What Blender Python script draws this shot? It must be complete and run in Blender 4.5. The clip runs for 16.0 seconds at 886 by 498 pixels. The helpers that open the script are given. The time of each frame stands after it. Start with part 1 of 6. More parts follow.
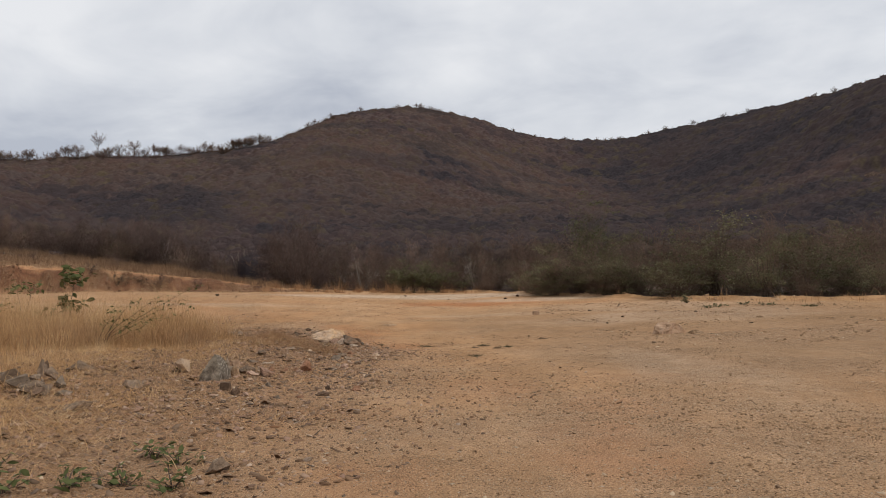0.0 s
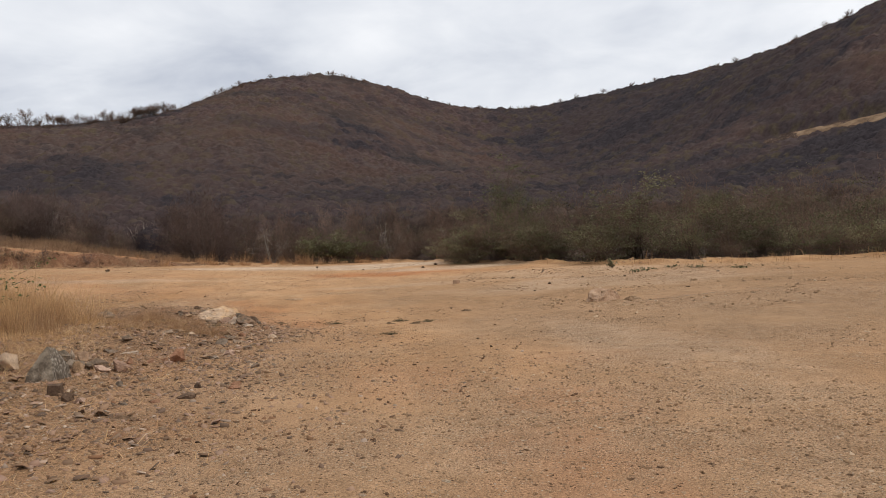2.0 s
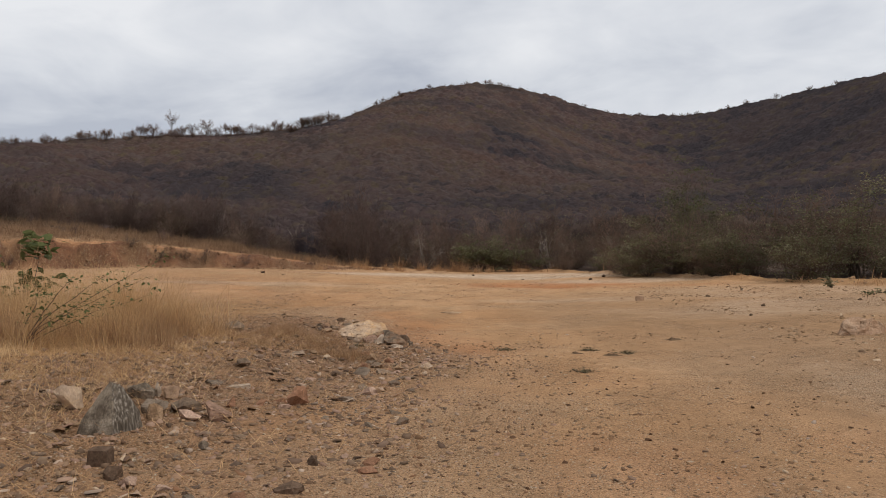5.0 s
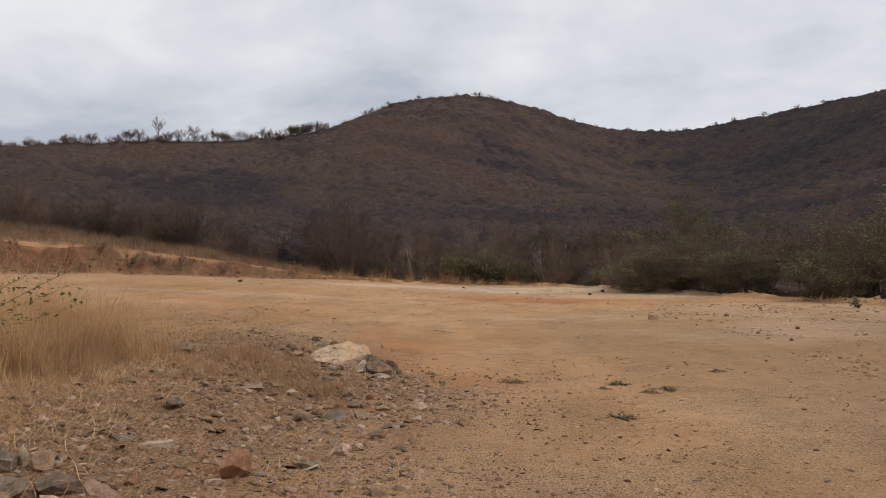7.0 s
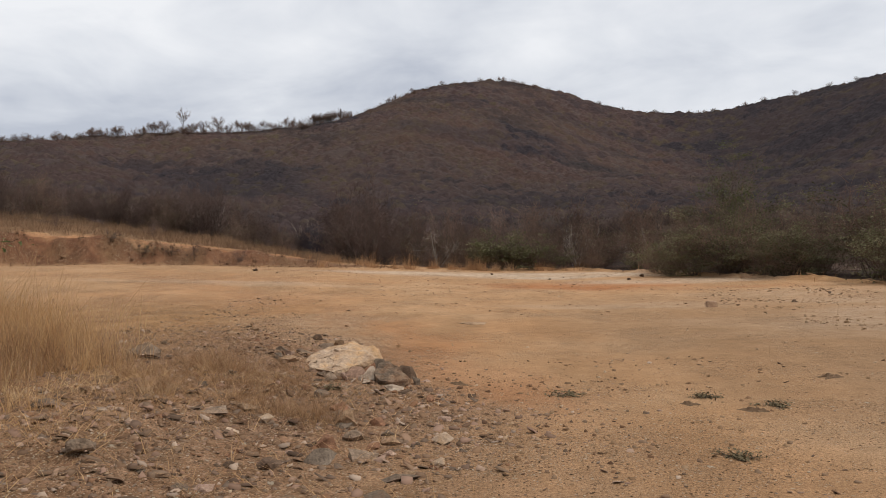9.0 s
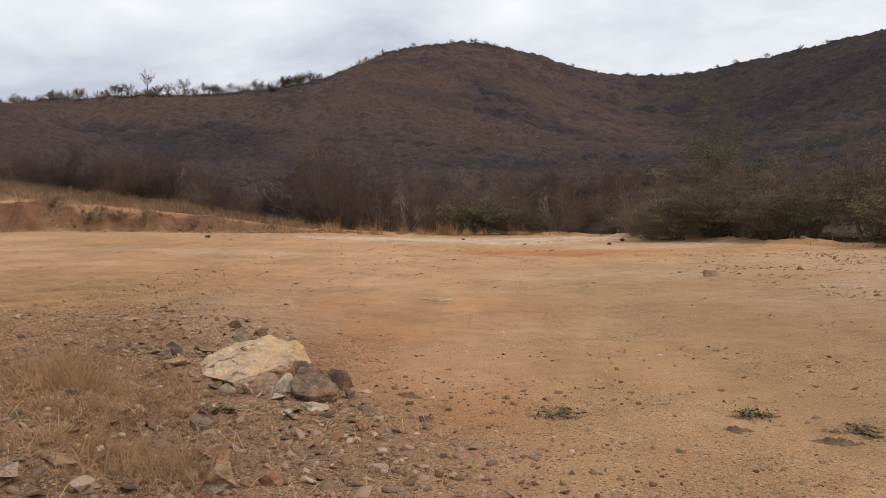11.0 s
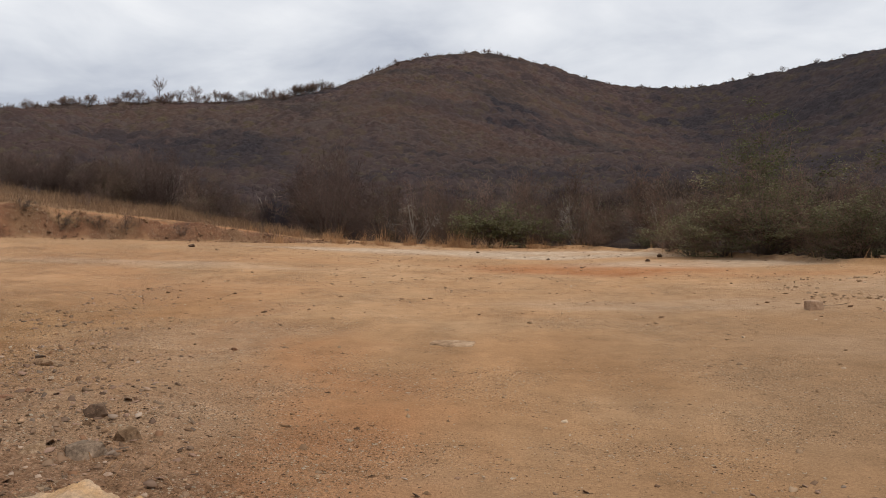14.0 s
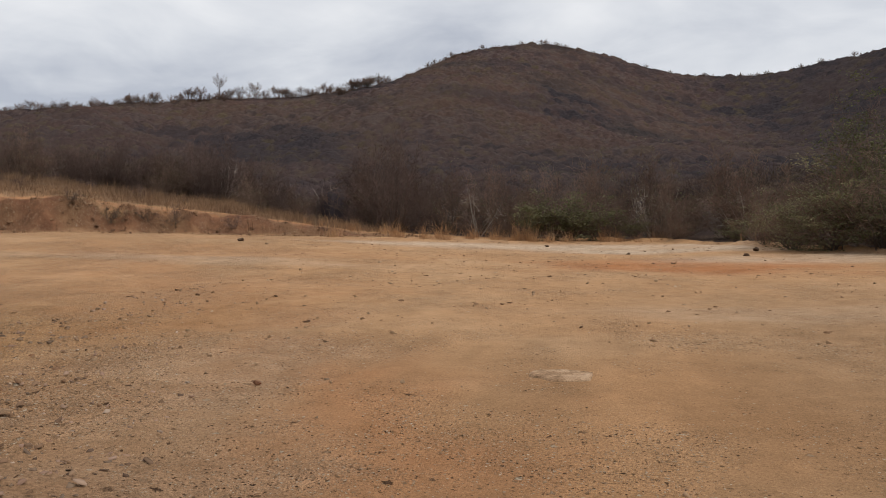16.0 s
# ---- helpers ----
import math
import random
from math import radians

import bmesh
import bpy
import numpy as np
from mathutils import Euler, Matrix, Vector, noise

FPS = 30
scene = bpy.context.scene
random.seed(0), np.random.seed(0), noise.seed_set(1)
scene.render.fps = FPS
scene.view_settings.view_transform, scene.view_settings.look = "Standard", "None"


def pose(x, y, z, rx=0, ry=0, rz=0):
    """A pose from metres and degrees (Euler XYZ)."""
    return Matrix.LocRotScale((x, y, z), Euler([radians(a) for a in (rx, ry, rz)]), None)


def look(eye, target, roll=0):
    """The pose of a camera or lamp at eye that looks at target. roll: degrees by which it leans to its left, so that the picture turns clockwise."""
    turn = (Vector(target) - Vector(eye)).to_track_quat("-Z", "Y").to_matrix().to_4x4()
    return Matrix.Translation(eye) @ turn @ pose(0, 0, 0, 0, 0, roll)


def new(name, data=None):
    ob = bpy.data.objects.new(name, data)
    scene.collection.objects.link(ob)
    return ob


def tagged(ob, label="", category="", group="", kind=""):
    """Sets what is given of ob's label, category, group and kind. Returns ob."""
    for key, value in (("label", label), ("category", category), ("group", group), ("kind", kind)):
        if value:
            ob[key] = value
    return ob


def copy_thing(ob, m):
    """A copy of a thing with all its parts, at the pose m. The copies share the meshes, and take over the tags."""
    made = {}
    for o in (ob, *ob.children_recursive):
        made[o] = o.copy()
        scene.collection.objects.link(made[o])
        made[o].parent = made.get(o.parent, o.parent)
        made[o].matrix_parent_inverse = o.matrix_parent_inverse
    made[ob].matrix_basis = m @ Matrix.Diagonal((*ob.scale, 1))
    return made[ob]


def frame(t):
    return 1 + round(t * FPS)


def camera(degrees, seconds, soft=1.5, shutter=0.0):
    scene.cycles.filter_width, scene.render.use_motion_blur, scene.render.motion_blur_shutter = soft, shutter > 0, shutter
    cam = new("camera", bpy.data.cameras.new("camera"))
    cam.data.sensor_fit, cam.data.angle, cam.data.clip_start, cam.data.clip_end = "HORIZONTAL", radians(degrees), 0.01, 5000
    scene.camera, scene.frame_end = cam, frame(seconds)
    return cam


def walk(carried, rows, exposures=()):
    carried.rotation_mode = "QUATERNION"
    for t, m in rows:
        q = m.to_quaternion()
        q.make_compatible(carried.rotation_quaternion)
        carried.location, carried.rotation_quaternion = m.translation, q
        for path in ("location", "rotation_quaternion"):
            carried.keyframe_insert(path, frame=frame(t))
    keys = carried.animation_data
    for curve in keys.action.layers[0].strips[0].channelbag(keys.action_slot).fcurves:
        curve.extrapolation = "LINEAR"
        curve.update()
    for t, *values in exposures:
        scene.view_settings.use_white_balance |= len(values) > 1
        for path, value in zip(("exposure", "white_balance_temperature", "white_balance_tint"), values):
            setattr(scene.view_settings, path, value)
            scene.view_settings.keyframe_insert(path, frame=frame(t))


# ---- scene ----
cam = camera(60.3, 16.0, soft=0.9)
CLOUD, SUN_POWER = 1.01, 1.7
EXPOSURES = [(0.0, -0.12), (1.0, -0.08), (2.0, 0.09), (3.0, 0.03), (4.0, -0.1), (6.5, -0.12), (7.5, -0.11), (8.5, -0.04), (9.5, 0.03), (12.0, 0.16), (12.5, 0.06), (13.5, 0.0), (14.0, 0.0), (14.5, 0.04), (15.5, 0.06), (16.0, -0.09)]
METRES, EYE, TILT, LEAN, TURN = 20.27, 1.5, 0.0, 0.0, 0.0
ROWS = [
    (0.0, 0.0, 0.0, 0.0, 0.03, 2.73, 0.59),
    (0.5, 0.0038, 0.0311, -0.001, -0.57, 2.74, 1.55),
    (1.0, 0.0054, 0.0632, -0.0014, -4.9, 2.43, 0.96),
    (1.5, 0.0101, 0.0937, -0.0031, -6.42, 1.85, 1.01),
    (2.0, 0.0082, 0.1236, -0.0041, -6.21, 0.35, 1.81),
    (2.5, 0.0062, 0.1533, -0.005, -5.26, 0.13, 1.46),
    (3.0, 0.0026, 0.1835, -0.0037, -1.8, 0.35, -1.45),
    (3.5, -0.003, 0.2132, -0.0031, -0.91, 0.42, -2.25),
    (4.0, -0.0072, 0.2446, -0.0035, 3.85, 0.65, -1.15),
    (6.5, -0.0286, 0.3926, -0.0045, 5.45, 1.93, 0.48),
    (7.0, -0.0331, 0.424, -0.0044, 4.11, 2.09, -0.82),
    (7.5, -0.0341, 0.4544, -0.0048, 3.7, 2.07, 0.02),
    (8.0, -0.0393, 0.4862, -0.0059, 4.12, 1.37, -0.09),
    (8.5, -0.0409, 0.5168, -0.0063, 3.95, 0.81, -0.27),
    (9.0, -0.0433, 0.546, -0.0073, 6.06, 1.12, -0.02),
    (9.5, -0.0438, 0.5758, -0.0062, 3.97, 0.45, -1.35),
    (12.0, -0.0439, 0.7301, -0.007, 4.44, -1.98, 0.85),
    (12.5, -0.045, 0.7616, -0.0062, 4.15, -1.16, 0.45),
    (13.0, -0.052, 0.794, -0.0045, 4.56, -1.0, 0.46),
    (13.5, -0.0549, 0.8273, -0.0041, 4.27, -0.95, 0.62),
    (14.0, -0.0625, 0.8612, -0.005, 4.82, -0.74, -0.42),
    (14.5, -0.0658, 0.8906, -0.0063, 4.7, -1.08, 0.63),
    (15.0, -0.075, 0.9244, -0.0077, 6.55, -1.6, 0.44),
    (15.5, -0.0832, 0.9567, -0.0083, 6.68, -1.47, -0.01),
    (16.0, -0.0935, 0.9889, -0.007, 9.03, -1.24, -0.22),
]
walk(cam, [(t, pose(0, 0, EYE, TILT, LEAN, TURN) @ pose(METRES * x, METRES * y, METRES * z, 90 + pitch, roll, yaw)) for t, x, y, z, yaw, pitch, roll in ROWS], EXPOSURES)

# ---- world, sun ----
SUN_EL, SUN_AZ = 60.0, 105.0   # degrees up; clockwise from the way ahead (+y)
world = bpy.data.worlds.new("overcast_sky")
scene.world = world
world.use_nodes = True
wn, wl = world.node_tree.nodes, world.node_tree.links
wn.clear()


def wnode(kind, **sets):
    nd = wn.new(kind)
    for k, v in sets.items():
        nd.inputs[k].default_value = v
    return nd


sky = wn.new("ShaderNodeTexSky")
sky.sky_type, sky.sun_disc = "NISHITA", False
sky.sun_elevation, sky.sun_rotation = radians(SUN_EL), radians(SUN_AZ)
tc = wn.new("ShaderNodeTexCoord")
sep = wn.new("ShaderNodeSeparateXYZ")
wl.new(tc.outputs["Generated"], sep.inputs[0])
lift = wn.new("ShaderNodeMath"); lift.operation = "MAXIMUM"; lift.inputs[1].default_value = 0.0
wl.new(sep.outputs["Z"], lift.inputs[0])
add = wn.new("ShaderNodeMath"); add.operation = "ADD"; add.inputs[1].default_value = 0.22
wl.new(lift.outputs[0], add.inputs[0])
flat = []
for ax in "XY":
    dv = wn.new("ShaderNodeMath"); dv.operation = "DIVIDE"
    wl.new(sep.outputs[ax], dv.inputs[0]); wl.new(add.outputs[0], dv.inputs[1])
    flat.append(dv)
comb = wn.new("ShaderNodeCombineXYZ")
wl.new(flat[0].outputs[0], comb.inputs[0]); wl.new(flat[1].outputs[0], comb.inputs[1])
comb.inputs[2].default_value = 3.7
big = wnode("ShaderNodeTexNoise", Scale=0.95, Detail=5.0, Roughness=0.52, Distortion=0.35)
wl.new(comb.outputs[0], big.inputs["Vector"])
streak = wnode("ShaderNodeTexNoise", Scale=2.6, Detail=5.0, Roughness=0.55, Distortion=0.5)
wl.new(comb.outputs[0], streak.inputs["Vector"])
mixn = wn.new("ShaderNodeMath"); mixn.operation = "MULTIPLY_ADD"; mixn.inputs[1].default_value = 0.42
wl.new(streak.outputs["Fac"], mixn.inputs[0]); wl.new(big.outputs["Fac"], mixn.inputs[2])
ramp = wn.new("ShaderNodeValToRGB")
ramp.color_ramp.elements[0].position, ramp.color_ramp.elements[0].color = 0.50, (0.525, 0.56, 0.64, 1)
ramp.color_ramp.elements[1].position, ramp.color_ramp.elements[1].color = 0.84, (0.91, 0.922, 0.95, 1)
mid = ramp.color_ramp.elements.new(0.69); mid.color = (0.755, 0.78, 0.83, 1)
wl.new(mixn.outputs[0], ramp.inputs[0])
bg_sky = wnode("ShaderNodeBackground", Strength=0.08)
wl.new(sky.outputs[0], bg_sky.inputs[0])
bg_cloud = wnode("ShaderNodeBackground", Strength=CLOUD)
wl.new(ramp.outputs[0], bg_cloud.inputs[0])
cover = wn.new("ShaderNodeMixShader"); cover.inputs[0].default_value = 0.93
wl.new(bg_sky.outputs[0], cover.inputs[1]); wl.new(bg_cloud.outputs[0], cover.inputs[2])
wout = wn.new("ShaderNodeOutputWorld")
wl.new(cover.outputs[0], wout.inputs[0])

sun_data = bpy.data.lights.new("sun", "SUN")
sun_data.energy, sun_data.angle, sun_data.color = SUN_POWER, radians(14), (1.0, 0.95, 0.87)
sun = new("sun", sun_data)
se, sa = radians(SUN_EL), radians(SUN_AZ)
sun_way = Vector((math.sin(sa) * math.cos(se), math.cos(sa) * math.cos(se), math.sin(se)))
sun.matrix_world = look(sun_way * 100, (0, 0, 0))


# ---- materials ----
def material(name, colors, scale=3.0, rough=0.9, bump=0.3, bump_scale=40.0, stain=None, stain_scale=0.6, attr_mix=(), per_object=0.0, coords="Object", detail=6.0, bump_dist=0.02, per_island=False, speckle=0.0, cracks=0.0, thin=0.0, stretch=None):
    """Noise between two or three colours, a broader stain over it, mixes by mesh attributes, fine relief."""
    m = bpy.data.materials.new(name)
    m.use_nodes = True
    nt = m.node_tree
    ns, ln = nt.nodes, nt.links
    bsdf = ns["Principled BSDF"]
    bsdf.inputs["Roughness"].default_value = rough
    bsdf.inputs["Specular IOR Level"].default_value = 0.04
    tcn = ns.new("ShaderNodeTexCoord")
    geo = ns.new("ShaderNodeNewGeometry")
    vec = tcn.outputs["Object"] if coords == "Object" else geo.outputs["Position"]
    if stretch:
        grain_way = ns.new("ShaderNodeMapping")
        grain_way.inputs["Scale"].default_value = stretch
        ln.new(vec, grain_way.inputs["Vector"])
        vec = grain_way.outputs[0]

    def noise_node(sc, det=detail, rg=0.6, vector=None):
        nd = ns.new("ShaderNodeTexNoise")
        nd.inputs["Scale"].default_value, nd.inputs["Detail"].default_value, nd.inputs["Roughness"].default_value = sc, det, rg
        ln.new(vector or vec, nd.inputs["Vector"])
        return nd

    def ramp_node(src, cols, lo=0.3, hi=0.7):
        r = ns.new("ShaderNodeValToRGB")
        el = r.color_ramp.elements
        while len(el) < len(cols):
            el.new(0.5)
        for i, c in enumerate(cols):
            el[i].position = lo + (hi - lo) * i / (len(cols) - 1)
            el[i].color = (*c, 1)
        ln.new(src, r.inputs[0])
        return r

    def mix(fac, a, b, mode="MIX"):
        x = ns.new("ShaderNodeMix")
        x.data_type, x.blend_type = "RGBA", mode
        if isinstance(fac, float):
            x.inputs[0].default_value = fac
        else:
            ln.new(fac, x.inputs[0])
        for s, k in ((a, 6), (b, 7)):
            if isinstance(s, tuple):
                x.inputs[k].default_value = (*s, 1)
            else:
                ln.new(s, x.inputs[k])
        return x.outputs[2]

    col = ramp_node(geo.outputs["Random Per Island"] if per_island else noise_node(scale).outputs["Fac"], colors, *((0.0, 1.0) if per_island else (0.3, 0.7))).outputs[0]
    if stain:
        f = ramp_node(noise_node(stain_scale, 4.0).outputs["Fac"], [(0, 0, 0), (0.75, 0.75, 0.75)], 0.42, 0.68).outputs[0]
        col = mix(f, col, stain)
    for attr, cols, sc in attr_mix:
        at = ns.new("ShaderNodeAttribute")
        at.attribute_name = attr
        other = ramp_node(noise_node(sc).outputs["Fac"], cols).outputs[0]
        col = mix(at.outputs["Fac"], col, other)
    if speckle:
        grain = ramp_node(noise_node(55.0, 6.0, 0.75).outputs["Fac"], [(0.45,) * 3, (1.0,) * 3, (1.5,) * 3], 0.3, 0.7).outputs[0]
        col = mix(speckle, col, grain, "MULTIPLY")
        patch = ramp_node(noise_node(13.0, 5.0, 0.65).outputs["Fac"], [(0.62,) * 3, (1.0,) * 3, (1.22,) * 3], 0.3, 0.7).outputs[0]
        col = mix(speckle, col, patch, "MULTIPLY")
    rift = None
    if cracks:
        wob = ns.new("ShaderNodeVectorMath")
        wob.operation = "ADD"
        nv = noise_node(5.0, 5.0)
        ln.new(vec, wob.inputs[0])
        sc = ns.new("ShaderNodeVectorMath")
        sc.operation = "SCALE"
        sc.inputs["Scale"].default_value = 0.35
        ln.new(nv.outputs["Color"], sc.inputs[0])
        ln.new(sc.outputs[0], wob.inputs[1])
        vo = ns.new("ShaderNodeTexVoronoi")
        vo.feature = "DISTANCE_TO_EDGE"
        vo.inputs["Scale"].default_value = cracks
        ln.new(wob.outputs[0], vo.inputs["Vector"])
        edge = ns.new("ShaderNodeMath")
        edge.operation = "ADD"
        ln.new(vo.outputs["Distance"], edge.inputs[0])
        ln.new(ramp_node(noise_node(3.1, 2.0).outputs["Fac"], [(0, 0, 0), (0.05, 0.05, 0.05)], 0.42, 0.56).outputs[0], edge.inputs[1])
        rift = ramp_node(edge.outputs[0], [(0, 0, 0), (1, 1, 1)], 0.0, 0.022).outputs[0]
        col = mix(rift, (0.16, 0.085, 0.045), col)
    if per_object:
        info = ns.new("ShaderNodeObjectInfo")
        dark = ramp_node(info.outputs["Random"], [(1 - per_object,) * 3, (1 + per_object * 0.6,) * 3], 0.0, 1.0).outputs[0]
        col = mix(1.0, col, dark, "MULTIPLY")
    ln.new(col, bsdf.inputs["Base Color"])
    if thin:
        passing = ns.new("ShaderNodeBsdfTranslucent")
        ln.new(col, passing.inputs["Color"])
        blend = ns.new("ShaderNodeMixShader")
        blend.inputs[0].default_value = thin
        ln.new(bsdf.outputs[0], blend.inputs[1])
        ln.new(passing.outputs[0], blend.inputs[2])
        ln.new(blend.outputs[0], ns["Material Output"].inputs["Surface"])
    if bump:
        b = ns.new("ShaderNodeBump")
        b.inputs["Strength"].default_value, b.inputs["Distance"].default_value = bump, bump_dist
        high = noise_node(bump_scale, 8.0, 0.7).outputs["Fac"]
        if rift:
            addn = ns.new("ShaderNodeMath")
            addn.operation = "ADD"
            ln.new(high, addn.inputs[0])
            ln.new(rift, addn.inputs[1])
            high = addn.outputs[0]
        ln.new(high, b.inputs["Height"])
        ln.new(b.outputs[0], bsdf.inputs["Normal"])
    return m


def ground_material():
    """Sand with grain, pebbles told by cells, broad stains, and zones by mesh attributes."""
    m = bpy.data.materials.new("dry_ground")
    m.use_nodes = True
    ns, ln = m.node_tree.nodes, m.node_tree.links
    bsdf = ns["Principled BSDF"]
    bsdf.inputs["Roughness"].default_value = 0.95
    bsdf.inputs["Specular IOR Level"].default_value = 0.03
    pos = ns.new("ShaderNodeNewGeometry").outputs["Position"]

    def nz(scale, detail=5.0, rough=0.6, vec=None):
        n = ns.new("ShaderNodeTexNoise")
        n.inputs["Scale"].default_value, n.inputs["Detail"].default_value, n.inputs["Roughness"].default_value = scale, detail, rough
        ln.new(vec or pos, n.inputs["Vector"])
        return n.outputs["Fac"]

    def ramp(src, stops):
        r = ns.new("ShaderNodeValToRGB")
        el = r.color_ramp.elements
        while len(el) < len(stops):
            el.new(0.5)
        for e, (p, c) in zip(el, stops):
            e.position, e.color = p, (*(c if isinstance(c, tuple) else (c, c, c)), 1)
        ln.new(src, r.inputs[0])
        return r.outputs[0]

    def mix(fac, a, b, mode="MIX"):
        x = ns.new("ShaderNodeMix")
        x.data_type, x.blend_type = "RGBA", mode
        for v, k in ((fac, 0), (a, 6), (b, 7)):
            if isinstance(v, float):
                x.inputs[k].default_value = v
            elif isinstance(v, tuple):
                x.inputs[k].default_value = (*v, 1)
            else:
                ln.new(v, x.inputs[k])
        return x.outputs[2]

    def attr(name):
        a = ns.new("ShaderNodeAttribute")
        a.attribute_name = name
        return a.outputs["Fac"]

    def math_node(op, a, b):
        x = ns.new("ShaderNodeMath")
        x.operation = op
        for v, k in ((a, 0), (b, 1)):
            if isinstance(v, float):
                x.inputs[k].default_value = v
            else:
                ln.new(v, x.inputs[k])
        return x.outputs[0]

    col = ramp(nz(0.33, 4.0, 0.55), [(0.34, (0.388, 0.217, 0.109)), (0.52, (0.402, 0.234, 0.122)), (0.68, (0.424, 0.262, 0.146))])
    mp = ns.new("ShaderNodeMapping")
    mp.inputs["Scale"].default_value = (1.0, 0.28, 1.0)
    mp.inputs["Rotation"].default_value = (0, 0, radians(-14))
    ln.new(pos, mp.inputs["Vector"])
    ruts = ramp(nz(1.1, 3.0, 0.5, mp.outputs[0]), [(0.36, 0.86), (0.64, 1.11)])
    col = mix(0.8, col, ruts, "MULTIPLY")
    # A darker brown over the lot's right side.
    col = mix(attr("dulled"), col, ramp(nz(0.8, 5.0), [(0.35, (0.262, 0.157, 0.085)), (0.65, (0.325, 0.202, 0.115))]))
    rub = attr("rubble")
    col = mix(rub, col, ramp(nz(6.0, 7.0, 0.7), [(0.32, (0.090, 0.046, 0.028)), (0.5, (0.215, 0.118, 0.072)), (0.68, (0.380, 0.232, 0.148))]))
    col = mix(attr("dry"), col, ramp(nz(1.8), [(0.35, (0.430, 0.248, 0.128)), (0.65, (0.510, 0.325, 0.188))]))
    col = mix(attr("red"), col, ramp(nz(0.9), [(0.35, (0.362, 0.154, 0.067)), (0.65, (0.419, 0.206, 0.098))]))
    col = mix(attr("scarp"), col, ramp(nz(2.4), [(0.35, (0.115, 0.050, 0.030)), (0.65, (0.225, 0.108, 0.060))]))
    col = mix(attr("pale"), col, ramp(nz(2.5), [(0.35, (0.400, 0.282, 0.190)), (0.65, (0.550, 0.420, 0.305))]))
    col = mix(attr("grassy"), col, ramp(nz(1.2), [(0.35, (0.250, 0.126, 0.055)), (0.65, (0.413, 0.240, 0.115))]))
    col = mix(attr("bankveg"), col, ramp(nz(1.6), [(0.35, (0.14, 0.078, 0.043)), (0.65, (0.235, 0.136, 0.074))]))
    # Dark brown ground under and beyond the scrub.
    col = mix(attr("scrub_floor"), col, ramp(nz(0.25), [(0.35, (0.040, 0.027, 0.022)), (0.65, (0.070, 0.047, 0.037))]))
    col = mix(attr("gritty"), col, ramp(nz(2.2), [(0.35, (0.330, 0.200, 0.114)), (0.65, (0.445, 0.288, 0.176))]))
    dusty = attr("dusty")
    cluster = nz(0.55, 5.0, 0.66)
    gathered = math_node("MULTIPLY", math_node("SUBTRACT", cluster, 0.47), 1.5)
    coarse = math_node("MAXIMUM", rub, attr("gritty"))
    loose = math_node("ADD", math_node("MULTIPLY", coarse, 0.34), math_node("ADD", gathered, 0.17))
    loose = math_node("MAXIMUM", math_node("SUBTRACT", loose, math_node("MULTIPLY", dusty, 0.15)), 0.02)
    crisp = math_node("MINIMUM", math_node("SUBTRACT", math_node("ADD", math_node("MULTIPLY", loose, 1.3), 0.60), math_node("MULTIPLY", dusty, 0.25)), 1.0)
    mottle = ramp(nz(3.4, 5.0, 0.62), [(0.34, 0.86), (0.5, 1.0), (0.66, 1.10)])
    col = mix(0.8, col, mottle, "MULTIPLY")
    grain = nz(48.0, 7.0, 0.78)
    col = mix(crisp, col, ramp(grain, [(0.34, 0.46), (0.5, 1.0), (0.66, 1.55)]), "MULTIPLY")
    heights = [math_node("MULTIPLY", grain, 0.6), math_node("MULTIPLY", nz(13.0, 6.0, 0.7), 0.5)]
    warp = ns.new("ShaderNodeTexNoise")
    warp.inputs["Scale"].default_value, warp.inputs["Detail"].default_value = 60.0, 2.0
    ln.new(pos, warp.inputs["Vector"])
    for scale, share, k in ((95.0, 0.8, 0.85), (46.0, 0.75, 1.0), (24.0, 0.36, 1.0), (11.0, 0.11, 0.95)):
        bend = ns.new("ShaderNodeVectorMath")
        bend.operation = "MULTIPLY_ADD"
        bend.inputs[1].default_value = (0.8 / scale,) * 3
        ln.new(warp.outputs["Color"], bend.inputs[0]); ln.new(pos, bend.inputs[2])
        cell = ns.new("ShaderNodeTexVoronoi")
        cell.voronoi_dimensions, cell.distance = "2D", "MANHATTAN" if scale < 30 else "EUCLIDEAN"
        cell.inputs["Scale"].default_value = scale
        ln.new(bend.outputs[0], cell.inputs["Vector"])
        rgb = ns.new("ShaderNodeSeparateColor")
        ln.new(cell.outputs["Color"], rgb.inputs[0])
        on = ramp(math_node("ADD", rgb.outputs[0], math_node("SUBTRACT", math_node("MULTIPLY", loose, 2.0 * share), 1.0)), [(0.0, 0.0), (0.02, 1.0)])
        reach = math_node("ADD", math_node("MULTIPLY", rgb.outputs[1], 0.30), 0.14)
        body = ramp(math_node("MULTIPLY", math_node("SUBTRACT", reach, cell.outputs["Distance"]), 9.0), [(0.0, 0.0), (1.0, 1.0)])
        stone = math_node("MULTIPLY", body, on)
        tint = ramp(rgb.outputs[2], [(0.0, (0.062, 0.035, 0.021)), (0.20, (0.130, 0.073, 0.042)), (0.38, (0.24, 0.142, 0.080)), (0.58, (0.36, 0.235, 0.145)), (0.80, (0.40, 0.30, 0.205)), (0.97, (0.52, 0.42, 0.31))])
        col = mix(math_node("MULTIPLY", stone, k), col, tint)
        heights.append(math_node("MULTIPLY", stone, 16.0 / scale))
    ln.new(col, bsdf.inputs["Base Color"])
    h = heights[0]
    for o in heights[1:]:
        h = math_node("ADD", h, o)
    b = ns.new("ShaderNodeBump")
    b.inputs["Strength"].default_value, b.inputs["Distance"].default_value = 1.0, 0.03
    ln.new(h, b.inputs["Height"])
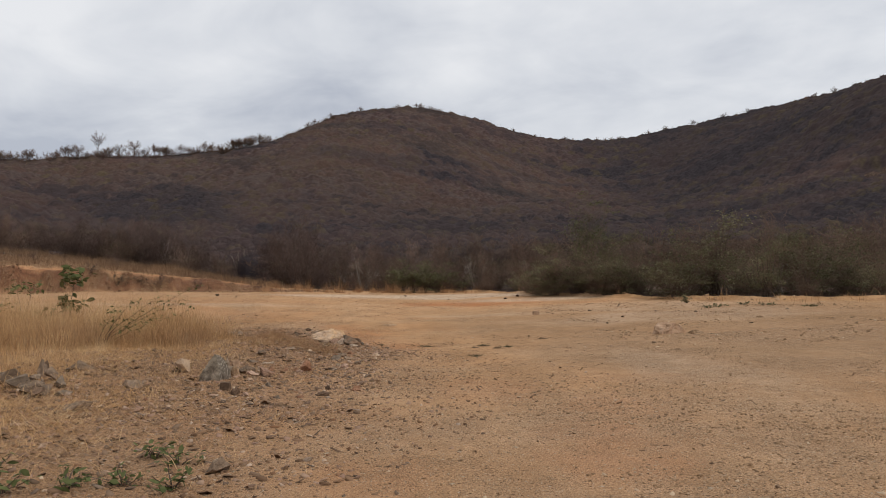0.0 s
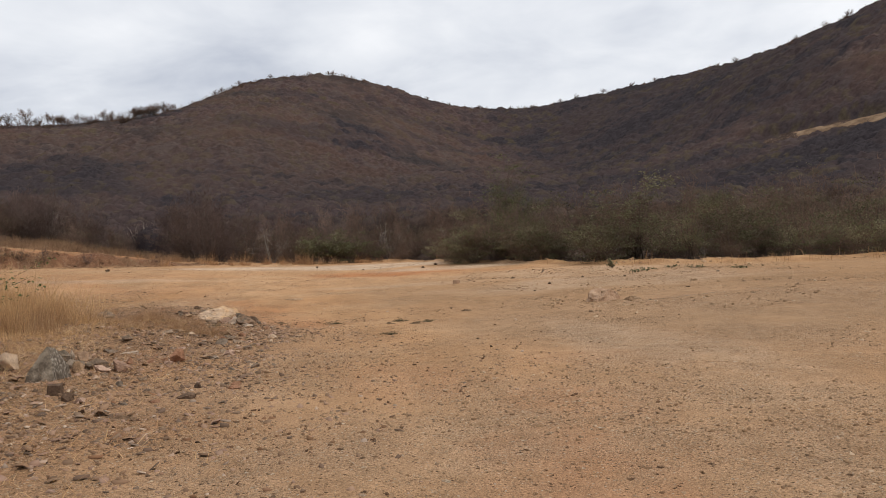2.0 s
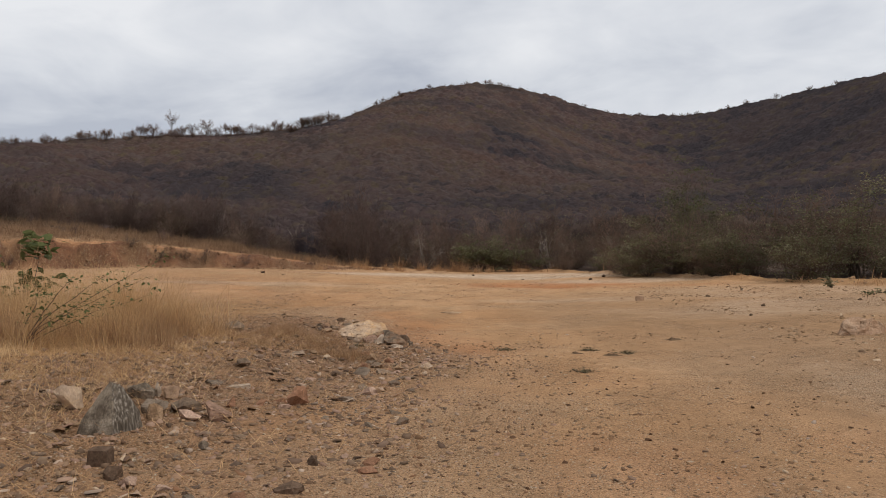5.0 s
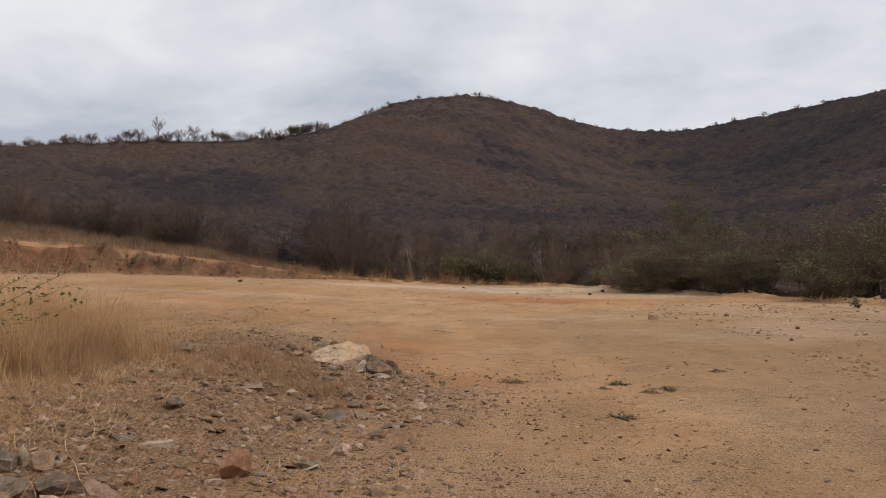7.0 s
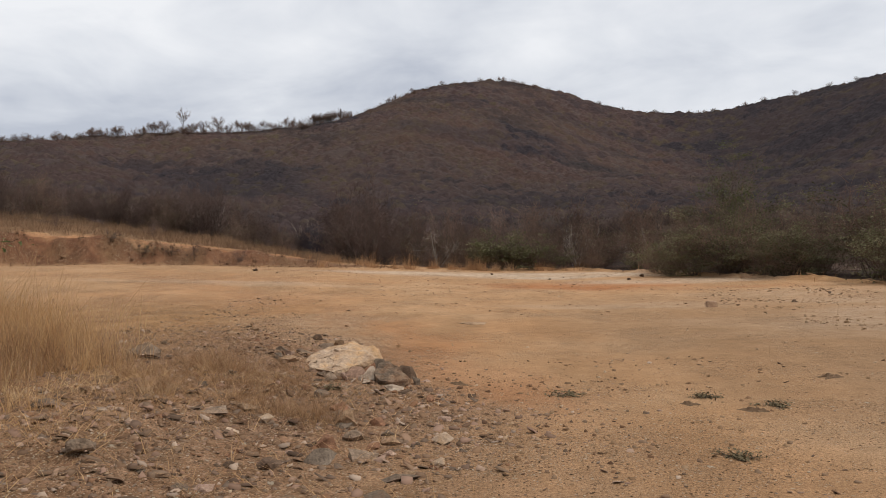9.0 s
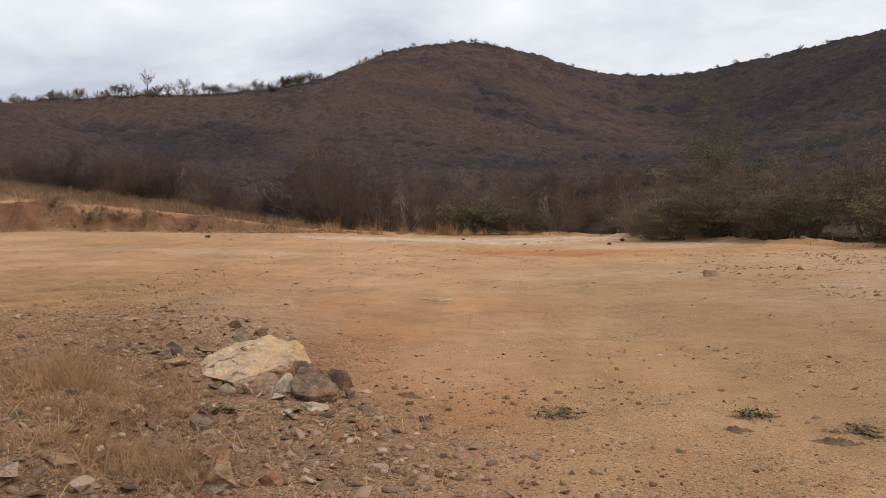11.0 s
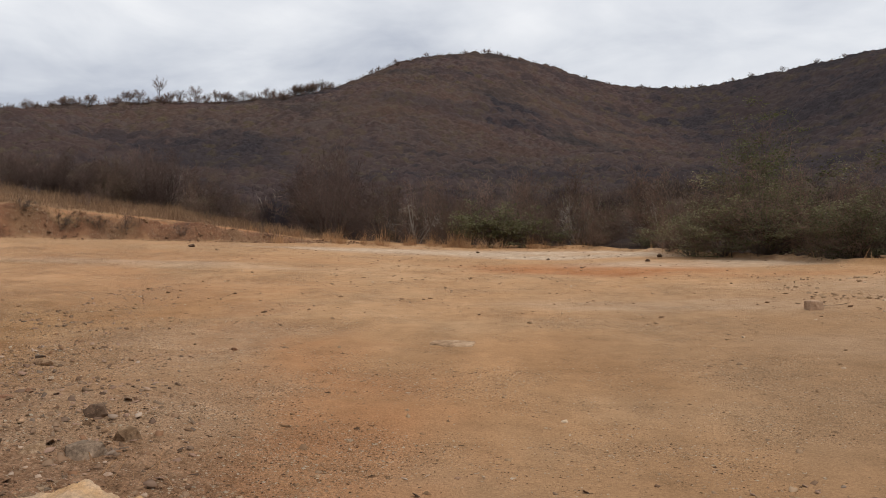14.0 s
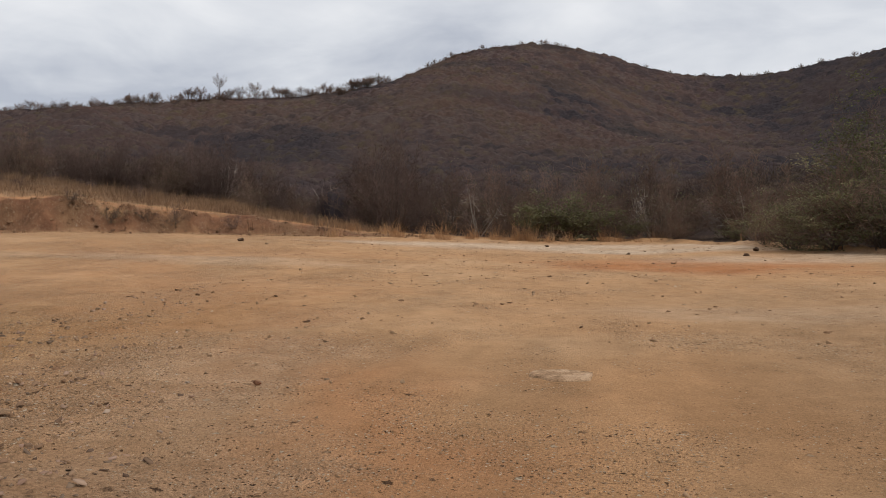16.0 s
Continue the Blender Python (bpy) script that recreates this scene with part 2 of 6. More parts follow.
    ln.new(b.outputs[0], bsdf.inputs["Normal"])
    return m


ground_mat = ground_material()
brown_twig_mat = material("brown_twigs", [(0.112, 0.068, 0.050), (0.172, 0.111, 0.083), (0.25, 0.168, 0.128)], 0.28, 0.9, 0.0, coords="World", detail=3.0, per_object=0.3, thin=0.45)
twig_mat = material("grey_brown_twigs", [(0.088, 0.058, 0.049), (0.136, 0.092, 0.077), (0.20, 0.139, 0.115)], 0.28, 0.9, 0.0, coords="World", detail=3.0, per_object=0.3, thin=0.45)
# The darkest tint also carries shade painted onto the hillsides.
SCRUB_TINTS = (("russet", [(0.056, 0.032, 0.024), (0.104, 0.060, 0.040)], 0.6), ("ashen", [(0.060, 0.046, 0.042), (0.108, 0.084, 0.076)], 0.6),
               ("dark_and_shade", [(0.023, 0.019, 0.021), (0.043, 0.036, 0.039)], 0.6), ("olive", [(0.052, 0.040, 0.023), (0.100, 0.078, 0.042)], 0.6))
SCRUB = [(0.039, 0.025, 0.024), (0.066, 0.043, 0.039), (0.098, 0.066, 0.059)]
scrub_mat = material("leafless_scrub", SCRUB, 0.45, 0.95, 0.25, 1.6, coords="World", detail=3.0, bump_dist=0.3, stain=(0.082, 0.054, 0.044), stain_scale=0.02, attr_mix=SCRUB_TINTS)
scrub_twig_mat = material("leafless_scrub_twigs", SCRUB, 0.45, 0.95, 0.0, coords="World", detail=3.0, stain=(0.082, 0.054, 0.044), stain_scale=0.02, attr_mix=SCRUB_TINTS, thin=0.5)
bark_mat = material("grey_bark", [(0.085, 0.062, 0.050), (0.15, 0.118, 0.096)], 3.0, 0.9, 0.4, 20.0, coords="World", per_object=0.2)
leaf_mat = material("dusty_green_leaves", [(0.068, 0.063, 0.034), (0.145, 0.134, 0.072), (0.265, 0.238, 0.142)], 0.9, 0.7, 0.0, coords="World", detail=4.0, per_object=0.4, thin=0.35)
pale_bark_mat = material("bleached_bark", [(0.20, 0.165, 0.135), (0.34, 0.29, 0.245)], 2.0, 0.9, 0.3, 20.0, coords="World")
tree_leaf_mat = material("olive_green_leaves", [(0.062, 0.068, 0.026), (0.105, 0.112, 0.045), (0.15, 0.15, 0.07)], 1.2, 0.7, 0.0, coords="World", detail=3.0, thin=0.35)
fresh_mat = material("fresh_green_leaves", [(0.075, 0.092, 0.034), (0.160, 0.172, 0.070)], 6.0, 0.6, 0.0, coords="World", detail=3.0, thin=0.35)
straw_mat = material("dry_straw", [(0.42, 0.245, 0.115), (0.60, 0.385, 0.195), (0.72, 0.52, 0.30)], 0.9, 0.8, 0.0, coords="World", detail=4.0, thin=0.4)
rust_grass_mat = material("russet_grass", [(0.29, 0.155, 0.078), (0.45, 0.265, 0.135), (0.58, 0.385, 0.22)], 0.5, 0.8, 0.0, coords="World", detail=4.0, thin=0.4)
tangle_mat = material("tangled_brown_grass", [(0.24, 0.132, 0.072), (0.38, 0.230, 0.126), (0.54, 0.37, 0.22)], 3.0, 0.85, 0.0, coords="World", detail=4.0, thin=0.4)
bank_grass_mat = material("brown_grass", [(0.14, 0.084, 0.052), (0.24, 0.148, 0.088), (0.37, 0.24, 0.145)], 0.35, 0.85, 0.0, coords="World", detail=4.0, thin=0.4)
ROCKS = {
    "white": material("pale_quartz", [(0.44, 0.315, 0.220), (0.51, 0.385, 0.280), (0.59, 0.47, 0.36)], 5.0, 0.85, 0.9, 26.0, stain=(0.50, 0.30, 0.15), stain_scale=2.6, speckle=0.4),
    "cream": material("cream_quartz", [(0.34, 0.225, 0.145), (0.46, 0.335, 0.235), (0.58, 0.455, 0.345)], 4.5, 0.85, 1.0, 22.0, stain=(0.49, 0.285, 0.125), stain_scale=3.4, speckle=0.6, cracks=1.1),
    "mottled": material("mottled_grey_brown_stone", [(0.085, 0.060, 0.043), (0.150, 0.108, 0.076), (0.235, 0.180, 0.128)], 6.0, 0.85, 1.0, 22.0, stain=(0.25, 0.130, 0.070), stain_scale=4.2, speckle=0.85),
    "grey": material("grey_schist", [(0.155, 0.106, 0.074), (0.24, 0.174, 0.124), (0.335, 0.25, 0.182)], 7.0, 0.85, 0.7, 22.0, stain=(0.22, 0.14, 0.085), stain_scale=3.0, per_object=0.2, speckle=0.75),
    "dark": material("dark_brown_stone", [(0.10, 0.063, 0.042), (0.18, 0.118, 0.080)], 9.0, 0.85, 0.7, 26.0, per_object=0.2, speckle=0.75),
    "tan": material("tan_stone", [(0.20, 0.118, 0.066), (0.30, 0.192, 0.115), (0.39, 0.27, 0.175)], 7.0, 0.9, 0.7, 24.0, per_object=0.25, speckle=0.75),
    "orange": material("rusty_stone", [(0.21, 0.105, 0.062), (0.34, 0.185, 0.112)], 8.0, 0.9, 0.7, 24.0, per_object=0.15, speckle=0.75),
    "pink": material("pinkish_stone", [(0.30, 0.185, 0.130), (0.45, 0.315, 0.235)], 7.0, 0.85, 0.6, 24.0, per_object=0.2, speckle=0.75),
    "quartz": material("white_quartz", [(0.30, 0.218, 0.155), (0.43, 0.330, 0.245), (0.55, 0.45, 0.35)], 7.0, 0.8, 0.6, 26.0, per_object=0.12, speckle=0.5),
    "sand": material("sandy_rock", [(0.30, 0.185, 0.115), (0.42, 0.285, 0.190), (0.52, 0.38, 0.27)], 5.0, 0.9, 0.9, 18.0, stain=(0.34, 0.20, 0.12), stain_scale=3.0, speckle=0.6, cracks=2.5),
    "dusky": material("dusky_pink_stone", [(0.21, 0.125, 0.086), (0.32, 0.205, 0.145)], 7.0, 0.85, 0.6, 24.0, speckle=0.7),
    "brown": material("brown_grey_stone", [(0.125, 0.090, 0.064), (0.172, 0.127, 0.092), (0.23, 0.175, 0.130)], 9.0, 0.85, 0.8, 26.0, stain=(0.24, 0.14, 0.085), stain_scale=3.5, speckle=0.5),
    "slate": material("slate_grey_stone", [(0.090, 0.068, 0.049), (0.155, 0.120, 0.088), (0.23, 0.182, 0.136)], 5.0, 0.85, 0.7, 20.0, stain=(0.34, 0.275, 0.205), stain_scale=7.0, speckle=0.75),
    "blue": material("blue_grey_stone", [(0.145, 0.106, 0.076), (0.235, 0.180, 0.134)], 7.0, 0.8, 0.6, 24.0, per_object=0.15, speckle=0.75),
}
streaked_mat = material("white_streaked_schist", [(0.090, 0.070, 0.052), (0.16, 0.128, 0.098), (0.52, 0.45, 0.37)], 1.0, 0.85, 0.8, 24.0, stretch=(60.0, 60.0, 6.0), speckle=0.4)
pebble_mat = material("pebbles", [(0.185, 0.112, 0.066), (0.23, 0.137, 0.077), (0.29, 0.18, 0.102), (0.20, 0.13, 0.083), (0.35, 0.23, 0.138), (0.26, 0.157, 0.086), (0.50, 0.37, 0.25)], 9.0, 0.9, 0.0, per_island=True)
chip_mat = material("rubble_fragments", [(0.33, 0.215, 0.155), (0.28, 0.170, 0.118), (0.12, 0.080, 0.054), (0.24, 0.145, 0.088), (0.16, 0.112, 0.080), (0.27, 0.17, 0.105), (0.13, 0.074, 0.045), (0.22, 0.15, 0.10), (0.23, 0.118, 0.064), (0.47, 0.35, 0.26), (0.08, 0.050, 0.034), (0.36, 0.235, 0.165), (0.26, 0.155, 0.09), (0.15, 0.09, 0.055)], 9.0, 0.9, 0.0, per_island=True)
clod_mat = material("red_clods", [(0.085, 0.046, 0.028), (0.16, 0.088, 0.050), (0.25, 0.145, 0.082)], 9.0, 0.95, 0.0, per_island=True)
dung_mat = material("dry_dung", [(0.12, 0.074, 0.045), (0.20, 0.130, 0.080)], 20.0, 0.95, 0.5, 60.0)
cutting_mat = material("withered_leaves", [(0.105, 0.080, 0.046), (0.185, 0.145, 0.086)], 15.0, 0.9, 0.0)
wood_mat = material("dry_wood", [(0.16, 0.11, 0.075), (0.30, 0.22, 0.15)], 12.0, 0.9, 0.4, 40.0)

# ---- the lie of the land ----
def sstep(a, b, v):
    u = np.clip((v - a) / (b - a), 0.0, 1.0)
    return u * u * (3 - 2 * u)


def lattice(ix, iy, seed):
    n = (ix.astype(np.int64) * 374761393 + iy.astype(np.int64) * 668265263 + seed * 974711) & 0x7FFFFFFF
    n = ((n ^ (n >> 13)) * 1274126177) & 0x7FFFFFFF
    return ((n ^ (n >> 16)) & 0xFFFF) / 65535.0


def vnoise(x, y, seed=0):
    """Smooth value noise of unit cells, -1 to 1."""
    x, y = np.asarray(x, float), np.asarray(y, float)
    ix, iy = np.floor(x), np.floor(y)
    u, v = x - ix, y - iy
    u, v = u * u * (3 - 2 * u), v * v * (3 - 2 * v)
    a, b = lattice(ix, iy, seed), lattice(ix + 1, iy, seed)
    c, d = lattice(ix, iy + 1, seed), lattice(ix + 1, iy + 1, seed)
    return 2 * ((a * (1 - u) + b * u) * (1 - v) + (c * (1 - u) + d * u) * v) - 1


def fbm(x, y, octaves=3, seed=0):
    s, amp = 0.0, 1.0
    for k in range(octaves):
        s = s + amp * vnoise(x * 2 ** k, y * 2 ** k, seed + k)
        amp *= 0.5
    return s


# hills: centre x, y, height, spread across and along, turn
HILLS = [(-48.3, 543.5, 69.8, 121.6, 162.6, -0.11), (-274.3, 417.8, 49.2, 210.0, 144.7, 0.26),
         (314.5, 509.3, 105.0, 167.7, 234.4, 0.18), (54.6, 611.3, 58.2, 250.7, 77.0, 0.01),
         (441.8, 340.9, 95.5, 150.3, 114.2, -0.01), (-330.0, 360.0, -7.0, 90.0, 120.0, 0.0), (-185.0, 410.0, -3.0, 80.0, 90.0, 0.0),
         (-290.0, 388.0, -6.5, 50.0, 90.0, 0.0), (-203.0, 393.0, 3.2, 34.0, 70.0, 0.0), (-122.0, 455.0, -3.6, 34.0, 70.0, 0.0), (-50.0, 560.0, -2.0, 45.0, 80.0, 0.0)]


def edge_y(x):
    """Where the bare lot ends and the scrub begins."""
    x = np.asarray(x, float)
    return 61.5 - 28.0 * sstep(-1.0, 14.5, x) + 3.0 * sstep(19, 34, x) + 0.9 * vnoise(x / 3.1, x * 0 + 7.3, 5)


def bank_d(x, y):
    """Distance behind the foot of the red road bank, and along it from its low end."""
    ax, ay, bx, by = -6.5, 60.5, -29.0, 46.5
    L = math.hypot(bx - ax, by - ay)
    tx, ty = (bx - ax) / L, (by - ay) / L
    along = (x - ax) * tx + (y - ay) * ty
    behind = (x - ax) * -ty + (y - ay) * tx
    behind = -behind
    return behind + 0.5 * vnoise(along / 2.7, along * 0 + 3.1, 9) + 0.2 * vnoise(along / 0.7, along * 0, 19), along


def bank(x, y):
    d, along = bank_d(x, y)
    on = sstep(1.0, 12.0, along)
    face = 0.20 + 0.45 * sstep(1, 10, along) + 1.05 * sstep(7, 25, along)
    top = 0.50 * sstep(5, 34, along)
    gully = np.abs(fbm(along / 0.8, d / 2.2, 3, 29))
    h = face * (1.04 - 0.22 * gully) * sstep(-0.1, 1.5, d + 0.5 * vnoise(along / 0.55, along * 0, 59) * sstep(0.05, 0.5, d)) + top * sstep(3.4, 6.4, d)
    h = h + sstep(0.1, 0.6, d) * (1 - sstep(1.8, 2.6, d)) * (0.07 * fbm(x / 0.4, y / 0.4, 2, 39) + 0.12 * fbm(x / 1.2, y / 1.2, 2, 49))
    return on * (h + (0.055 + 0.05 * sstep(16, 36, along)) * np.clip(d - 6.5, 0, 18))


def land(x, y, fine=True):
    x, y = np.asarray(x, float), np.asarray(y, float)
    d = np.hypot(x, y - 20)
    z = -0.1 + 0.0235 * np.clip(y - 17, 0, 63)
    z = z + 0.03 * np.clip(x - 1, 0, 12) * np.clip((y - 8) / 10, 0, 1)
    z = z + 0.03 * np.clip(-x - 3, 0, 20) * np.clip((y - 25) / 20, 0, 1)
    z = z + 0.045 * np.clip(d - 70, 0, 400)
    z = z + 0.25 * sstep(1.9, 4.6, -x) * sstep(10.5, 14, y) * (1 - sstep(21, 26, y))
    z = z + bank(x, y)
    q = y - edge_y(x)
    z = z + 0.15 * sstep(-3.0, 1.0, x) * np.exp(-((q - 0.2) / 0.8) ** 2) * (1 + 0.5 * vnoise(x / 1.3, y / 1.3, 55)) * (y < 75)
    far = sstep(70, 200, d)
    for hx, hy, a, sx, sy, r in HILLS:
        c, s = math.cos(r), math.sin(r)
        u, v = (x - hx) * c + (y - hy) * s, -(x - hx) * s + (y - hy) * c
        z = z + a * np.exp(-(u / sx) ** 2 - (v / sy) ** 2)
    z = z + far * (2.2 * fbm(x / 60, y / 60, 3, 31))
    if fine:
        near = 1 - sstep(90, 200, d)
        rough = 0.4 + 1.3 * sstep(1.2, 4.0, -x) * sstep(4, 9, y) * (1 - sstep(26, 34, y)) + 0.6 * sstep(edge_y(x) - 3, edge_y(x), y)
        z = z + near * (0.03 * fbm(x / 3.0, y / 3.0, 2, 11) + rough * 0.022 * fbm(x / 0.55, y / 0.55, 3, 21)
                     + np.clip(rough - 0.4, 0, 1.3) * 0.05 * (0.5 - np.abs(fbm(x / 0.30, y / 0.26, 2, 91))))
    return z


def ground_z(x, y):
    return float(land(np.array([x]), np.array([y]))[0])


# ---- mesh helpers ----
def mesh_from(name, verts, faces, mat, smooth=False):
    me = bpy.data.meshes.new(name)
    verts, faces = np.asarray(verts, np.float32), np.asarray(faces, np.int32)
    k = faces.shape[1]
    me.vertices.add(len(verts)); me.vertices.foreach_set("co", verts.ravel())
    me.loops.add(faces.size); me.loops.foreach_set("vertex_index", faces.ravel())
    me.polygons.add(len(faces))
    me.polygons.foreach_set("loop_start", np.arange(0, faces.size, k, dtype=np.int32))
    if smooth:
        me.polygons.foreach_set("use_smooth", np.ones(len(faces), bool))
    me.materials.append(mat)
    me.update(calc_edges=True)
    return me


def float_attr(me, name, values):
    me.attributes.new(name, "FLOAT", "POINT").data.foreach_set("value", np.asarray(values, np.float32))


def part(name, me, parent, label=""):
    ob = new(name, me)
    ob.parent = parent
    return tagged(ob, label)


def thing(name, label, category, group="", kind="", at=(0, 0, 0)):
    ob = new(name)
    ob.empty_display_size = 0.2
    ob.location = at
    return tagged(ob, label, category, group, kind)


# ---- ground: one sheet to the horizon ----
def spaced(lo, hi, step, reach, grow=1.09, cap=17.0, plain=780.0):
    """Even steps from lo to hi, then growing ones to the horizon, held fine as far as the hills go."""
    def run(start, sign):
        out, s = [start], step
        while abs(out[-1]) < reach:
            s = min(s * grow, cap) if abs(out[-1]) < plain else s * 1.25
            out.append(out[-1] + sign * s)
        return out[1:]
    core = list(np.arange(lo, hi + 1e-6, step))
    return np.array(run(core[0], -1)[::-1] + core + run(core[-1], 1))


gx = spaced(-30, 30, 0.3, 2600, 1.07)
gx = np.unique(np.round(np.concatenate([gx[gx < -30], np.arange(-30, -7, 0.36), np.arange(-7, 2.5, 0.14), np.arange(2.5, 14, 0.24), np.arange(14, 30, 0.3), gx[gx > 30.2]]), 4))
gx = gx[np.concatenate([[True], np.diff(gx) > 0.04])]
gy = spaced(-2, 70, 0.25, 2600, 1.07)
gy = np.concatenate([gy[gy < 5.9], np.arange(6, 26, 0.14), np.arange(26, 46, 0.4), np.arange(46, 70, 0.28), gy[gy > 70.1]])
GX, GY = np.meshgrid(gx, gy)
GZ = land(GX, GY)
nx, ny = len(gx), len(gy)
idx = np.arange(nx * ny).reshape(ny, nx)
quads = np.stack([idx[:-1, :-1], idx[:-1, 1:], idx[1:, 1:], idx[1:, :-1]], -1).reshape(-1, 4)
me = mesh_from("ground", np.stack([GX, GY, GZ], -1).reshape(-1, 3), quads, ground_mat, True)
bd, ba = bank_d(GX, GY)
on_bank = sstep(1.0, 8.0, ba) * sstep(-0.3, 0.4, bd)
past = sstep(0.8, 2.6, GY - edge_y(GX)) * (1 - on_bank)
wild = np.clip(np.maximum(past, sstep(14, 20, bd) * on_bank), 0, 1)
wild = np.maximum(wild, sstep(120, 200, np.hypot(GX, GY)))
patchy = 0.5 + 0.5 * fbm(GX / 2.2, GY / 2.2, 3, 41)
float_attr(me, "rubble", (np.clip(sstep(0.3, 3.2, -GX - 0.6 * np.clip(GY - 20.5, 0, 9) + 1.2 * vnoise(GX / 1.7, GY / 1.7, 3)) * sstep(3, 8, GY) * (1 - sstep(25, 34, GY)), 0, 1) * (0.55 + 0.45 * patchy) * (1 - 0.55 * sstep(21, 26, GY)) * (0.5 + 0.5 * sstep(11, 14.5, GY)) ).ravel())
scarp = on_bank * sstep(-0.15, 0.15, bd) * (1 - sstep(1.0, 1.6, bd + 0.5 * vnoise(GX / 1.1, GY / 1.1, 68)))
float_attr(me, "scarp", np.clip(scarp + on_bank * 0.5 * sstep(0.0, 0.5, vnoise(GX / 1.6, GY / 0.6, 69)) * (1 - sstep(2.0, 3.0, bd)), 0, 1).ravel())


def blot(x, y, rx, ry, soft=0.5):
    q = np.hypot((GX - x) / rx, (GY - y) / ry) + 0.35 * vnoise(GX / (rx * 0.5), GY / (ry * 0.5), 8)
    return 1 - sstep(1 - soft, 1 + soft, q)


def ribbon(line, half, soft, seed):
    """1 along a drawn line on the ground, with ragged sides."""
    far_ = np.full(GX.shape, 1e9)
    for (x0, y0), (x1, y1) in zip(line, line[1:]):
        u = np.clip(((GX - x0) * (x1 - x0) + (GY - y0) * (y1 - y0)) / ((x1 - x0) ** 2 + (y1 - y0) ** 2), 0, 1)
        far_ = np.minimum(far_, np.hypot(GX - x0 - u * (x1 - x0), GY - y0 - u * (y1 - y0)))
    far_ = far_ + half * 0.7 * fbm(GX / (half * 1.1), GY / (half * 1.6), 3, seed)
    return 1 - sstep(half - soft, half + soft, far_)


red = 0.7 * on_bank * sstep(0.9, 1.5, bd) * (1 - sstep(3.4, 4.8, bd)) * np.clip(0.4 + patchy, 0, 1)
for x, y, rx, ry, k in ((1.6, 41, 3.4, 2.4, 1.0), (6.5, 38, 2.5, 1.0, 0.4), (1.7, 8.2, 0.75, 0.9, 0.55), (1.5, 6.8, 0.6, 0.8, 0.6), (2.3, 9.8, 0.7, 0.8, 0.5), (0.7, 11.6, 0.7, 1.2, 0.35), (-9.5, 33, 4, 3, 0.22), (-14, 42, 7, 3, 0.25), (3.2, 12.8, 1.0, 0.7, 0.25), (-0.6, 6.2, 0.6, 0.9, 0.35)):
    red = np.maximum(red, k * blot(x, y, rx, ry))
red = np.maximum(red, 0.34 * ribbon([(-16, 41), (-10, 34.2), (-5.9, 29.6)], 1.1, 0.7, 97))
red = np.maximum(red, 0.50 * ribbon([(-4.6, 27.2), (-3.3, 25.2), (-2.6, 23.2), (-2.1, 21.6), (-1.2, 19.2)], 0.75, 0.6, 98))
red = np.maximum(red, 0.30 * ribbon([(-7.5, 24.5), (-6.2, 27.0), (-8.2, 30.0)], 0.6, 0.5, 99))
float_attr(me, "red", red.ravel())
gritty = 0.0 * GX
for x, y, rx, ry, k in ((-5.2, 26.2, 1.5, 2.2, 0.75), (-3.9, 23.2, 0.9, 1.6, 0.75), (9.5, 19.6, 4.2, 2.8, 0.75), (1.0, 8.8, 0.9, 0.9, 0.6), (-0.4, 8.3, 0.9, 1.2, 0.55), (4.0, 8.2, 1.6, 1.8, 0.6), (3.4, 11.2, 1.2, 1.5, 0.5), (10.5, 27.5, 4.0, 3.0, 0.55), (-1.0, 13.6, 1.0, 2.8, 0.5), (-0.9, 17.0, 1.0, 1.8, 0.35), (6.6, 13.5, 1.4, 2.4, 0.4), (0.6, 6.2, 1.2, 1.2, 0.45)):
    gritty = np.maximum(gritty, k * blot(x, y, rx, ry))
# Darker brown to the right, between y 11 and 38, with a ragged edge.
float_attr(me, "dulled", (0.75 * sstep(0.0, 2.6, GX + 0.10 * (GY - 22) + 0.9 * fbm(GX / 2.5, GY / 6.0, 3, 33)) * sstep(11, 16, GY) * (1 - sstep(30, 38, GY))).ravel())
float_attr(me, "gritty", (gritty * np.clip(0.35 + 0.9 * patchy, 0, 1)).ravel())
float_attr(me, "dry", (0.34 * sstep(24, 33, GY) * (1 - sstep(50, 58, GY)) * np.clip(0.5 + patchy, 0, 1)).ravel())
pale = 0.0 * GX
for x, y, rx, ry, k in ((-2, 51, 8.5, 3.2, 1.0), (7, 43.5, 5, 2.2, 0.7), (-12, 39, 5, 1.4, 0.4), (8.5, 27, 4.5, 3.0, 0.5), (4.5, 12.5, 1.2, 4.5, 0.35), (1.8, 8.0, 3.2, 4.5, 0.22), (6.5, 13, 4.5, 9, 0.12), (9, 33, 5, 3, 0.35), (1.8, 31, 3.4, 1.0, 0.25)):
    pale = np.maximum(pale, k * blot(x, y, rx, ry))
float_attr(me, "pale", (pale * np.clip(0.5 + 0.8 * patchy, 0, 1)).ravel())
grassy = np.maximum(sstep(4.5, 7.0, -GX) * sstep(10, 15, GY) * (1 - sstep(27, 33, GY)), on_bank * 0)
grassy = np.maximum(grassy, 0.8 * sstep(-2.2, -0.6, GY - edge_y(GX)) * (1 - on_bank))
float_attr(me, "grassy", np.clip(grassy * (0.45 + 0.7 * patchy), 0, 1).ravel())
float_attr(me, "bankveg", np.clip(on_bank * np.maximum(sstep(4.0, 5.6, bd), 0.25 * (1 - sstep(0.9, 1.5, bd)) * sstep(0.0, 0.2, bd) + 0.6 * sstep(0.1, 0.6, vnoise(GX / 1.3, GY / 1.3, 66))), 0, 1).ravel())
